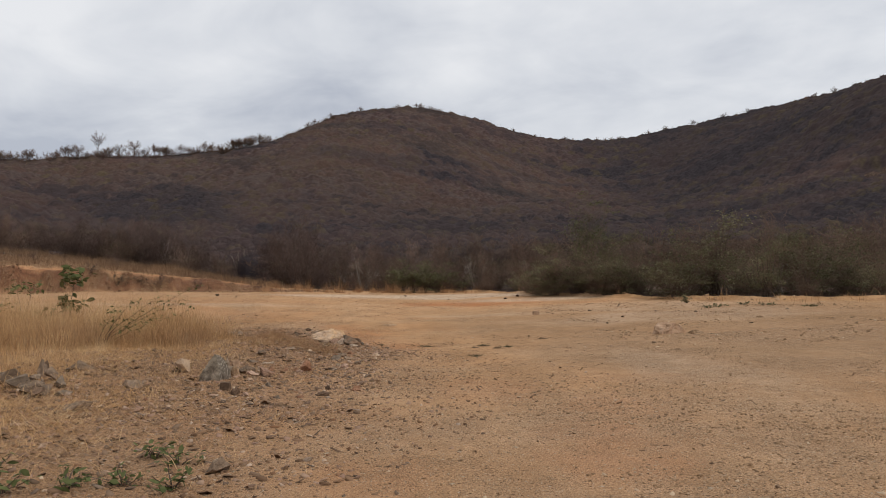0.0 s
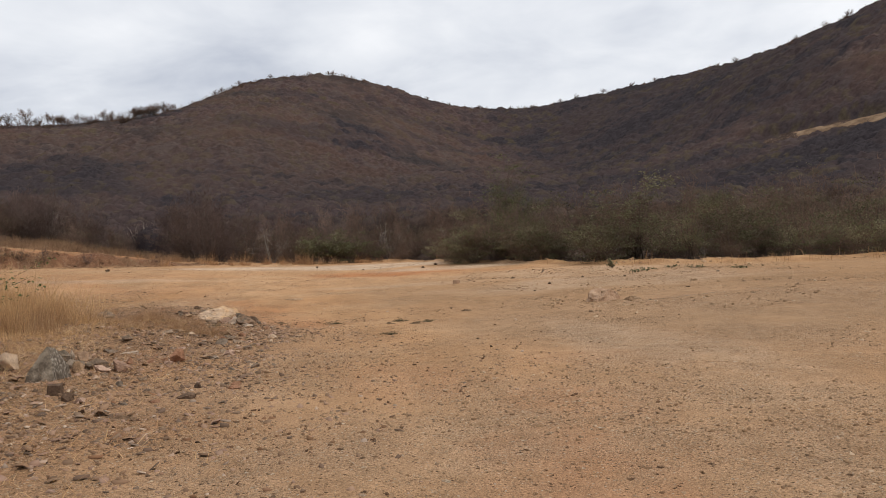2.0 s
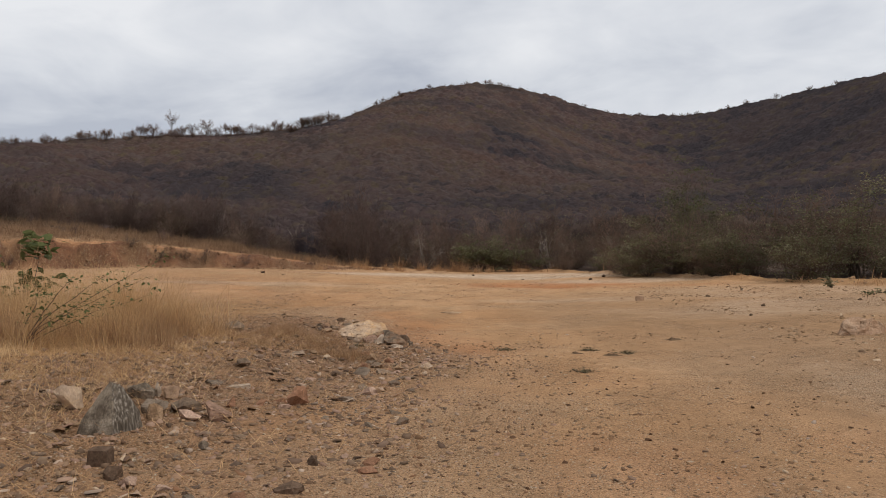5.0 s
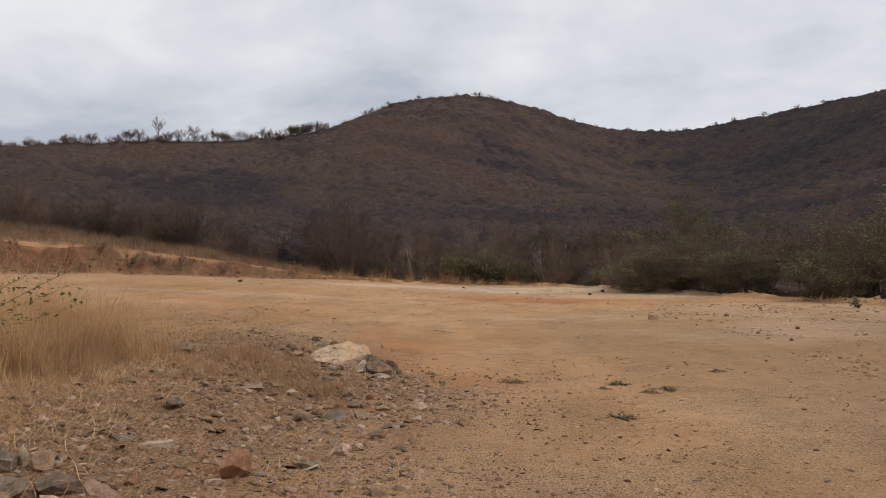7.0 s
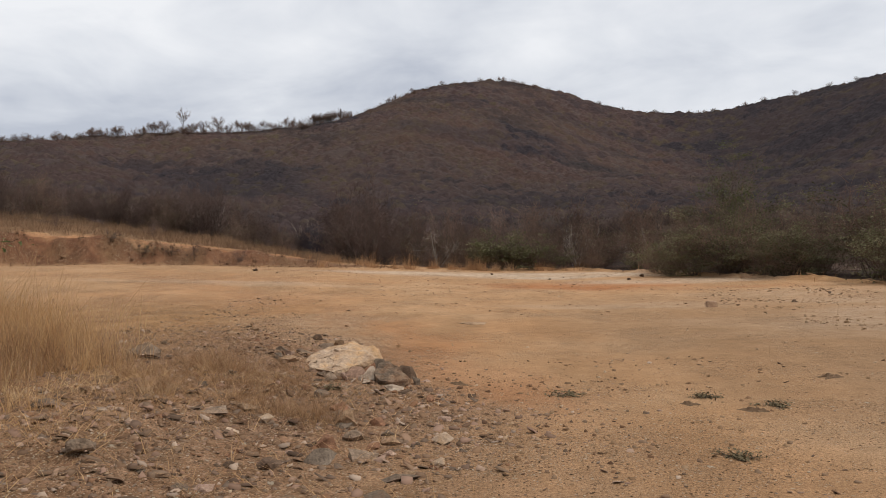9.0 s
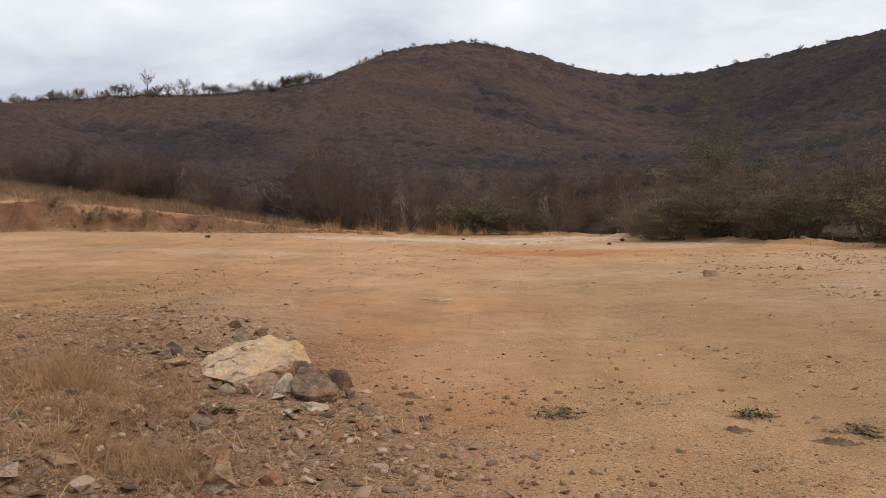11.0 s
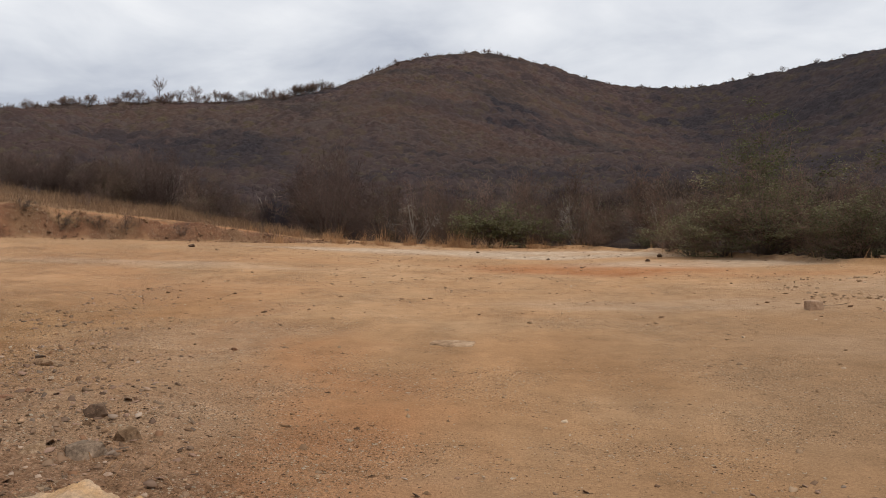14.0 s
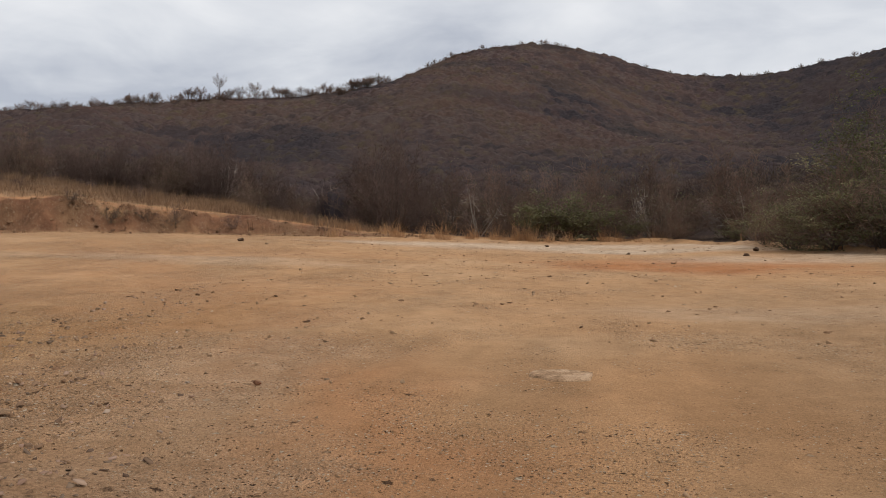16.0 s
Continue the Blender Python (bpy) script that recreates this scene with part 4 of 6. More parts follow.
while made < 280:
    y = rub.uniform(10.5, 25.5)
    x = -1.3 - abs(rub.gauss(0, 1.9)) - (0.5 if y > 20.6 else 0)
    if x < -6.0 or (math.hypot(x + 3.0, y - 20.2) < 0.75) or x > -1.3 - (1.5 + 0.58 * (y - 20.2) if y > 20.2 else 0.8 * max(0, y - 18.6)):
        continue
    tn = rub.choice(TINTS)
    s = rub.uniform(0.05, 0.11) if rub.random() < 0.75 else rub.uniform(0.11, 0.22)
    ob = new("rubble_stone", rub.choice(STONE_MESHES[tn]))
    ob.matrix_basis = pose(x, y, ground_z(x, y) - 0.015, rub.uniform(-12, 12), rub.uniform(-12, 12), rub.uniform(0, 360)) @ Matrix.Diagonal((s, s, s, 1))
    tagged(ob, RUBBLE_LABEL[tn], "rock", "rubble stones")
    made += 1


# ---- pebbles and straw: uncounted stuff ----
rng = np.random.default_rng(12)


def pebbles(name, label, px, py, size, flatness=0.6, mat=None):
    n = len(px)
    base = np.array([(1, 0.1, -0.1), (-0.1, 1, -0.1), (-1, -0.1, -0.1), (0.1, -1, -0.1), (0.72, 0.25, 0.8), (-0.55, 0.5, 0.95), (-0.2, -0.68, 0.7)], float)
    tri = np.array([(4, 5, 6), (0, 1, 4), (1, 5, 4), (1, 2, 5), (2, 6, 5), (2, 3, 6), (3, 4, 6), (3, 0, 4)])
    v = base[None] * (1 + rng.normal(0, 0.3, (n, 7, 3))) + rng.normal(0, 0.2, (n, 7, 3))
    a = rng.uniform(0, 2 * np.pi, n)
    c, s = np.cos(a)[:, None], np.sin(a)[:, None]
    el = rng.uniform(0.55, 1.0, n)[:, None]
    X, Y = v[:, :, 0], v[:, :, 1] * el
    v = np.stack([(X * c - Y * s) * size[:, None], (X * s + Y * c) * size[:, None], (v[:, :, 2] * flatness - 0.12) * size[:, None]], -1)
    v += np.stack([px, py, land(px, py)], -1)[:, None]
    f = tri[None] + 7 * np.arange(n)[:, None, None]
    return tagged(new(name, mesh_from(name, v.reshape(-1, 3), f.reshape(-1, 3), mat or pebble_mat)), label, "gravel", kind="stuff")


def shards(name, label, px, py, size, mat):
    """Thin broken plates, five-cornered, lying tilted."""
    n = len(px)
    a = np.arange(5) * 2 * np.pi / 5 + rng.uniform(-0.45, 0.45, (n, 5)) + rng.uniform(0, 6.28, n)[:, None]
    r = rng.uniform(0.55, 1.1, (n, 5))
    flat_ = np.stack([r * np.cos(a), r * np.sin(a) * rng.uniform(0.45, 0.9, n)[:, None], 0 * a], -1)
    thick = rng.uniform(0.14, 0.34, n)[:, None]
    top, low = flat_.copy(), flat_ * 1.06
    top[:, :, 2] += thick
    v = np.concatenate([low, top], 1) * size[:, None, None]
    tx, ty = rng.normal(0, 0.32, n), rng.normal(0, 0.32, n)
    v[:, :, 2] += v[:, :, 0] * tx[:, None] + v[:, :, 1] * ty[:, None] + (0.1 * size)[:, None]
    v += np.stack([px, py, land(px, py)], -1)[:, None]
    tri = np.array([(5, 6, 7), (5, 7, 8), (5, 8, 9)] + [t for k in range(5) for t in ((k, (k + 1) % 5, 5 + (k + 1) % 5), (k, 5 + (k + 1) % 5, 5 + k))])
    f = tri[None] + 10 * np.arange(n)[:, None, None]
    return tagged(new(name, mesh_from(name, v.reshape(-1, 3), f.reshape(-1, 3), mat)), label, "gravel", kind="stuff")


def inside_rubble(x, y):
    """1 inside the rubble edge, which draws back past the boulder."""
    y = np.asarray(y, float)
    rim = -1.2 - 1.3 * sstep(18.5, 20.4, y) - 0.44 * np.clip(y - 20.2, 0, 12)
    return np.where(y > 18.5, sstep(-0.35, 0.35, rim - x), 1.0)


def scatter(n, x0, x1, y0, y1, dens):
    x, y = rng.uniform(x0, x1, n), rng.uniform(y0, y1, n)
    k = rng.random(n) < dens(x, y)
    return x[k], y[k]


px, py = scatter(160000, -9, 12, 3.5, 40, lambda x, y: (0.07 + 0.08 * (1 - sstep(9, 15, y)) + 0.8 * sstep(-0.05, 0.5, fbm(x / 1.9, y / 1.9, 4, 61)) + 0.3 * sstep(0.8, 3.0, -x) * (1 - sstep(20, 23, y))) * np.clip(8.5 / y, 0, 1) ** 2.1)
pebbles("gravel", "loose gravel scattered over the dirt lot", px, py, (0.005 + 0.015 * rng.random(len(px)) ** (2.2 + 2.2 * sstep(15, 22, py))) * (1 + py / 28), 0.7)
px, py = scatter(9000, 4.5, 16, 17, 36, lambda x, y: sstep(-0.2, 0.5, fbm(x / 1.6, y / 1.1, 3, 71)) * 0.9)
pebbles("gravel_patch", "coarse pale gravel spread along the lot's side", px, py, 0.01 + 0.055 * rng.random(len(px)) ** 3, 0.65)
px, py = scatter(44000, -8.5, 0.6, 5, 33, lambda x, y: sstep(-0.5, 3.2, -x - 0.6 * np.clip(y - 20.5, 0, 9) + 1.4 * fbm(x / 1.3, y / 1.3, 2, 2)) * np.clip(12 / y, 0.3, 1) * (1 - 0.85 * sstep(20.5, 24, y) * sstep(-6.0, -4.0, x)) * 0.8 * inside_rubble(x, y))
pebbles("rubble_gravel", "broken stone chips on the rubble edge", px, py, 0.006 + 0.030 * rng.random(len(px)) ** 3.0, 0.7, chip_mat)
px, py = scatter(15000, -6.8, -1.0, 9, 26, lambda x, y: sstep(0.9, 2.6, -x - 0.3 * np.clip(y - 19.5, 0, 20) + 0.9 * fbm(x / 1.3, y / 1.3, 2, 2)) * inside_rubble(x, y) * (1 - 0.55 * sstep(19.8, 21.5, y)))
pebbles("rubble_chips", "mixed grey, tan and rusty stone fragments on the rubble edge", px, py, 0.009 + 0.036 * rng.random(len(px)) ** 2.4 * (1 - 0.42 * sstep(19.3, 21.0, py)), 0.65, chip_mat)
px, py = scatter(5500, -2.4, 3.5, 8.5, 20.5, lambda x, y: sstep(-0.25, 0.55, fbm(x / 0.9, y / 0.9, 3, 84)) * (1 - 0.75 * sstep(-0.6, 1.6, x)))
pebbles("earth_crumbs", "brown crumbs of earth strewn beside the rubble", px, py, 0.006 + 0.028 * rng.random(len(px)) ** 3.6, 0.7, clod_mat)
px, py = scatter(5000, -2.6, 4.0, 9.0, 22.0, lambda x, y: sstep(-0.3, 0.5, fbm(x / 1.3, y / 1.3, 3, 86)) * (1 - 0.6 * sstep(-0.4, 2.2, x)))
shards("thin_chips", "thin brown and pale stone chips strewn on the dirt", px, py, 0.008 + 0.026 * rng.random(len(px)) ** 2.6, chip_mat)
px, py = scatter(4200, -17, 13, 29, 58, lambda x, y: sstep(-0.5, 0.5, fbm(x / 3.5, y / 1.6, 2, 74)) * (y < edge_y(x) - 1))
pebbles("lot_clods", "small brown clods strewn over the dirt lot", px, py, 0.012 + 0.05 * rng.random(len(px)) ** 3.5, 0.5, clod_mat)
px, py = scatter(4000, -4, 26, 32, 64, lambda x, y: np.exp(-((y - edge_y(x) + 0.4) / 0.7) ** 2))
pebbles("edge_clods", "tan clods and stones along the scrub's edge", px, py, 0.03 + 0.13 * rng.random(len(px)) ** 3, 0.6)


px, py = scatter(13000, -7.5, -0.2, 6, 24, lambda x, y: sstep(0.3, 2.8, -x - 0.6 * np.clip(y - 19.5, 0, 20) + 0.9 * fbm(x / 1.1, y / 1.1, 2, 82)) * 0.75 * inside_rubble(x, y))
shards("rubble_shards", "thin broken stone plates littering the rubble edge", px, py, 0.012 + 0.055 * rng.random(len(px)) ** 2.8 * (1 - 0.42 * sstep(19.3, 21.0, py)), chip_mat)
u_, w_ = rng.uniform(3, 42, 2600), rng.uniform(-0.5, 1.3, 2600)
px, py = -6.5 - 22.5 / 26.5 * u_ - 14 / 26.5 * w_, 60.5 - 14 / 26.5 * u_ + 22.5 / 26.5 * w_
pebbles("bank_clods", "red-brown clods fallen from the road bank", px, py, 0.02 + 0.09 * rng.random(2600) ** 4, 0.8, clod_mat)


def blades(name, label, px, py, height, mat, lean=0.35, width=0.006, flop=0.0, patchy=False):
    """Tapered bent blades, each of three faces."""
    n = len(px)
    a, wa = rng.uniform(0, 2 * np.pi, n), rng.uniform(0, 2 * np.pi, n)
    ln = rng.uniform(0.1, 1, n) * lean + flop
    h = height * rng.uniform(0.35, 1.1, n)
    if patchy:
        h = h * (0.75 + 0.45 * vnoise(px / 0.7, py / 0.7, 77))
    p0 = np.stack([px, py, land(px, py) - 0.02], -1)
    out = np.stack([np.cos(a), np.sin(a), 0 * a], -1)
    up = np.array([0, 0, 1.0])
    m = p0 + out * (h * ln * 0.35)[:, None] + up * (h * 0.55 * np.sqrt(np.clip(1 - ln ** 2 * 0.9, 0.004, 1)))[:, None]
    tip = p0 + out * (h * ln)[:, None] + up * (h * np.sqrt(np.clip(1 - ln ** 2, 0.003, 1)))[:, None]
    w = np.stack([np.cos(wa), np.sin(wa), 0 * a], -1) * (np.broadcast_to(width, n) * rng.uniform(0.6, 1.4, n))[:, None]
    v = np.stack([p0 - w, p0 + w, m - w * 0.8, m + w * 0.8, tip], 1)
    f = np.array([(0, 1, 3), (0, 3, 2), (2, 3, 4)])[None] + 5 * np.arange(n)[:, None, None]
    return tagged(new(name, mesh_from(name, v.reshape(-1, 3), f.reshape(-1, 3), mat)), label, "grass", kind="stuff")


def clumped(n, x0, x1, y0, y1, per, spread, dens):
    cx, cy = scatter(n, x0, x1, y0, y1, dens)
    cx, cy = np.repeat(cx, per), np.repeat(cy, per)
    return cx + rng.normal(0, spread, len(cx)), cy + rng.normal(0, spread, len(cy))


# tall dry grass beside the rubble
px, py = clumped(3400, -15, -4.6, 15, 25, 28, 0.16, lambda x, y: sstep(5.4, 6.3, -x - 0.16 * np.clip(18.2 - y, 0, 9) - 0.10 * np.clip(y - 19.5, 0, 9) + 0.55 * vnoise(x / 0.9, y / 0.9, 4)) * sstep(16.4, 17.6, y + 0.5 * vnoise(x, y, 15)) * (1 - sstep(19.4, 20.6, y + 0.5 * vnoise(x, y, 5) - 0.55 * np.clip(-x - 6.4, 0, 6))) * (0.25 + 0.75 * sstep(-0.3, 0.4, vnoise(x / 0.8, y / 0.8, 14))))
blades("dry_grass", "tall dry straw-coloured grass beside the rubble", px, py, 1.42 * (0.60 + 0.40 * sstep(5.4, 7.4, -px)) * rng.choice([0.6, 0.8, 0.95, 1.2], len(px)) * (1 + 0.22 * vnoise(px / 0.45, py / 0.45, 78)), straw_mat, 0.95, 0.003, patchy=True)
px, py = clumped(1700, -12, -4.6, 15.5, 22, 20, 0.14, lambda x, y: sstep(5.2, 6.0, -x - 0.16 * np.clip(18.2 - y, 0, 9) + 0.5 * vnoise(x / 0.9, y / 0.9, 4)) * sstep(16.6, 17.6, y + 0.5 * vnoise(x, y, 15)) * (1 - sstep(19.4, 20.6, y + 0.5 * vnoise(x, y, 5) - 0.55 * np.clip(-x - 6.4, 0, 6))))
blades("brown_undergrass", "brown dry undergrowth in the tall straw grass", px, py, 0.72, tangle_mat, 0.9, 0.003, patchy=True)
px, py = clumped(1300, -15, -4.8, 11, 24, 16, 0.16, lambda x, y: sstep(6.0, 7.6, -x - 0.7 * np.clip(y - 19.8, 0, 5) + vnoise(x / 1.2, y / 1.2, 64)) * 0.7)
blades("thin_grass", "thin knee-high dry grass", px, py, 0.55, straw_mat, 0.98, 0.004, patchy=True)
px, py = clumped(1500, -4.9, -2.5, 17.2, 20.1, 17, 0.08, lambda x, y: (0.06 + 0.8 * sstep(-0.1, 0.45, vnoise(x / 0.42, y / 0.42, 34))) * sstep(0.0, 0.25, -x - 2.70 - 0.65 * (y - 18.5)) * (1 - sstep(19.4, 20.0, y)) * sstep(17.2, 17.8, y))
blades("brown_grass", "low matted brown grass beside the boulder", px, py, 0.38, tangle_mat, 0.5, 0.0026, 0.45, patchy=True)
px, py = clumped(900, -12, -3.2, 4.5, 22, 14, 0.12, lambda x, y: 0.5 * sstep(3.6, 5.8, -x + vnoise(x, y, 6)) * (1 - sstep(18.8, 20.0, y)) + 0.004)
blades("low_grass", "thin low dry grass among stones", px, py, 0.3, straw_mat, 0.9, 0.003)
px, py = scatter(62000, -8, -0.8, 3.6, 19, lambda x, y: sstep(0.9, 3.2, -x + 0.9 * vnoise(x / 0.7, y / 0.7, 26)) * (0.25 + 0.75 * sstep(-0.3, 0.4, vnoise(x / 0.5, y / 0.5, 36))) * (0.22 + 0.78 * sstep(3.4, 4.8, -x)))
blades("fallen_straw", "pale dry straw lying over gravelly dirt", px, py, 0.42, straw_mat, 0.2, 0.0024, 0.85)
px, py = scatter(24000, -9, -1.5, 5, 22, lambda x, y: sstep(1.8, 4.2, -x + 0.8 * vnoise(x / 0.8, y / 0.8, 16)) * (0.25 + 0.5 * sstep(3.8, 5.2, -x)))
blades("straw_litter", "fallen straw lying flat on rubble", px, py, 0.34, rust_grass_mat, 0.12, 0.0022, 0.86)
px, py = clumped(60, 5, 17, 26, 38, 12, 0.2, lambda x, y: (y < edge_y(x) - 0.5) * sstep(0.0, 0.5, vnoise(x / 2.1, y / 1.4, 44)))
blades("sparse_weeds", "thin withered weeds on the lot's stony side", px, py, 0.14, cutting_mat, 0.4, 0.006, 0.55)
# grass along the scrub's edge and on the road bank
px, py = clumped(2600, -30, 30, 30, 66, 13, 0.34, lambda x, y: (np.abs(y - edge_y(x) + 0.3) < 1.3) * (0.35 + 0.65 * sstep(0, 0.5, vnoise(x / 2.3, y / 2.3, 24))) * np.where(x < 3, 0.65, 1.0))
blades("edge_grass", "russet dry grass along the scrub's edge", px, py, np.where(px > 3, 0.45, 0.55) * rng.uniform(0.4, 1.4, len(px)), rust_grass_mat, 0.9, 0.009, patchy=True)
tf = random.Random(3)
tufts = [(-7.6, 56.2, 1.0), (-8.7, 57.0, 0.75), (-4.2, 58.6, 0.9), (-3.5, 58.1, 0.9), (-5.3, 58.9, 0.7), (-10.4, 57.8, 0.8), (-13.0, 56.0, 0.9), (-3.9, 59.4, 1.0), (-6.6, 58.6, 0.6)] + [(tf.uniform(-16, 4), tf.uniform(57, 60.5), tf.uniform(0.35, 0.7)) for _ in range(22)]
tx = np.concatenate([rng.normal(cx, 0.16 * (0.5 + q), int(120 * (0.3 + q))) for cx, cy, q in tufts])
ty = np.concatenate([rng.normal(cy, 0.14, int(120 * (0.3 + q))) for cx, cy, q in tufts])
th = np.concatenate([np.full(int(120 * (0.3 + q)), 1.55 * q) for cx, cy, q in tufts])
blades("grass_tufts", "tall pale grass tufts at the lot's far side", tx, ty, th * rng.uniform(0.35, 1.15, len(tx)), rust_grass_mat, 0.98, 0.005)
bx, by = rng.uniform(-70, -5, 60000), rng.uniform(30, 95, 60000)
q, al = bank_d(bx, by)
k = (al > 3) & (q > 0.4) & (q < 25) & (rng.random(len(bx)) < np.where(q < 1.4, 0.30, np.where(q < 3.8, 0.03, 0.80)) * (0.3 + 0.7 * sstep(-0.5, 0.4, vnoise(bx / 2.6, by / 2.6, 88))))
bx, by = np.repeat(bx[k], 5), np.repeat(by[k], 5)
blades("bank_grass", "dry grass covering the slope above the dirt road", bx + rng.normal(0, 0.16, len(bx)), by + rng.normal(0, 0.2, len(bx)), 0.9, bank_grass_mat, 0.95, 0.009, patchy=True)


# ---- shrubs ----
def tubes(paths, r0, r1):
    """Three-sided tapered tubes along polylines (n, k, 3)."""
    n, k = paths.shape[:2]
    rad = np.linspace(1, 0, k)[None, :, None, None] * (np.asarray(r0) - r1).reshape(-1, 1, 1, 1) + r1
    ang = np.arange(3) * 2 * np.pi / 3
    ring = np.stack([np.cos(ang), np.sin(ang), 0 * ang], -1)
    v = paths[:, :, None, :] + ring[None, None] * rad
    f = []
    for i in range(k - 1):
        for j in range(3):
            f.append((3 * i + j, 3 * i + (j + 1) % 3, 3 * i + 3 + (j + 1) % 3, 3 * i + 3 + j))
    f = np.array(f)[None] + 3 * k * np.arange(n)[:, None, None]
    return v.reshape(-1, 3), f.reshape(-1, 4)


def dome_limbs(rg, n, height, radius, fork, k=6, bend=0.85, droop=0.8, low=0.45):
    """Limbs that fan from a fork into a lumpy, flattened dome."""
    a, q = rg.uniform(0, 2 * np.pi, n), np.sqrt(rg.uniform(0.02, 1, n))
    ph = rg.uniform(0, 6.28, 2)
    lobes = 1 + 0.22 * np.sin(2 * a + ph[0]) + 0.14 * np.sin(5 * a + ph[1]) + 0.10 * rg.normal(0, 1, n)
    rise = np.sqrt(1 - droop * q ** 2) * rg.uniform(low, 1.0, n) ** 0.45 * (1 + 0.16 * np.sin(3 * a + ph[1]))
    tip = np.stack([radius * q * lobes * np.cos(a), radius * q * lobes * np.sin(a), height * (fork + (1 - fork) * rise)], -1)
    root = np.stack([0.06 * radius * rg.normal(0, 1, n), 0.06 * radius * rg.normal(0, 1, n), height * fork * rg.uniform(0.7, 1.2, n)], -1)
    u = np.linspace(0, 1, k)[None, :, None]
    limbs = root[:, None] + (tip - root)[:, None] * np.concatenate([u ** bend, u ** bend, u ** (2 - bend)], -1)
    limbs[:, 1:] += np.cumsum(rg.normal(0, 0.022 * radius, limbs[:, 1:].shape), axis=1)
    return limbs


def shrub_stems(rg, count, height, radius, spread=1.3):
    a = rg.uniform(0, 2 * np.pi, count)
    reach = radius * np.sqrt(rg.uniform(0.02, 1, count))
    h = height * rg.uniform(0.6, 1.0, count) * (1 - 0.35 * (reach / radius) ** 2)
    s = np.linspace(0, 1, 6)
    x = np.cos(a)[:, None] * (0.12 * radius * rg.uniform(0, 1, count)[:, None] + reach[:, None] * s ** spread)
    y = np.sin(a)[:, None] * (0.12 * radius * rg.uniform(0, 1, count)[:, None] + reach[:, None] * s ** spread)
    z = h[:, None] * s ** 0.85
    p = np.stack([x, y, z], -1)
    p[:, 1:] += np.cumsum(rg.normal(0, 0.035 * radius, p[:, 1:].shape), axis=1)
    p[:, 0, 2] = -0.15
    return p


def slivers(rg, starts, ways, length, width, facing=None):
    """Thin twigs as narrow triangles."""
    n = len(starts)
    side = np.cross(ways, rg.normal(0, 1, (n, 3)) if facing is None else facing + rg.normal(0, 0.35, (n, 3)))
    side /= np.linalg.norm(side, axis=1, keepdims=True) + 1e-9
    w = (width * rg.uniform(0.6, 1.4, n))[:, None]
    L = (length * rg.uniform(0.5, 1.3, n))[:, None]
    v = np.stack([starts - side * w, starts + side * w, starts + ways * L], 1)
    return v.reshape(-1, 3), np.arange(3 * n).reshape(-1, 3)


def twig_cloud(rg, paths, count, length, width, upward=0.12):
    n, k = paths.shape[:2]
    i = rg.integers(0, n, count)
    u = rg.uniform(0.05, 1, count) ** 0.7 * (k - 1.001)
    j = u.astype(int)
    fr = (u - j)[:, None]
    st = paths[i, j] * (1 - fr) + paths[i, j + 1] * fr
    way = paths[i, j + 1] - paths[i, j]
    way = way / (np.linalg.norm(way, axis=1, keepdims=True) + 1e-9) * 0.55 + rg.normal(0, 0.75, (count, 3))
    st = st + rg.normal(0, 0.22 * length, (count, 3)) * (1.0, 1.0, 0.6)
    way[:, 2] += upward
    way /= np.linalg.norm(way, axis=1, keepdims=True)
    return st, way, slivers(rg, st, way, length, width)


def leaf_cloud(rg, st, way, count, length, spread, size):
    pick = rg.integers(0, len(st), max(40, len(st) // 8))
    i = pick[rg.integers(0, len(pick), count)]
    c = st[i] + way[i] * (length * rg.uniform(0.2, 1.1, count))[:, None] + rg.normal(0, spread, (count, 3)) * (1.6, 1.6, 0.28)
    c[:, 2] = np.maximum(c[:, 2], 0.05)
    d1 = rg.normal(0, 1, (count, 3)); d1[:, 2] *= 0.3; d1 /= np.linalg.norm(d1, axis=1, keepdims=True)
    d2 = np.cross(d1, (0, 0, 1.0) + rg.normal(0, 0.55, (count, 3))); d2 /= np.linalg.norm(d2, axis=1, keepdims=True)
    s = (size * rg.uniform(0.6, 1.4, count))[:, None]
    v = np.stack([c - d1 * s, c + d2 * s * 0.55, c + d1 * s, c - d2 * s * 0.55], 1)
    return v.reshape(-1, 3), np.arange(4 * count).reshape(-1, 4)


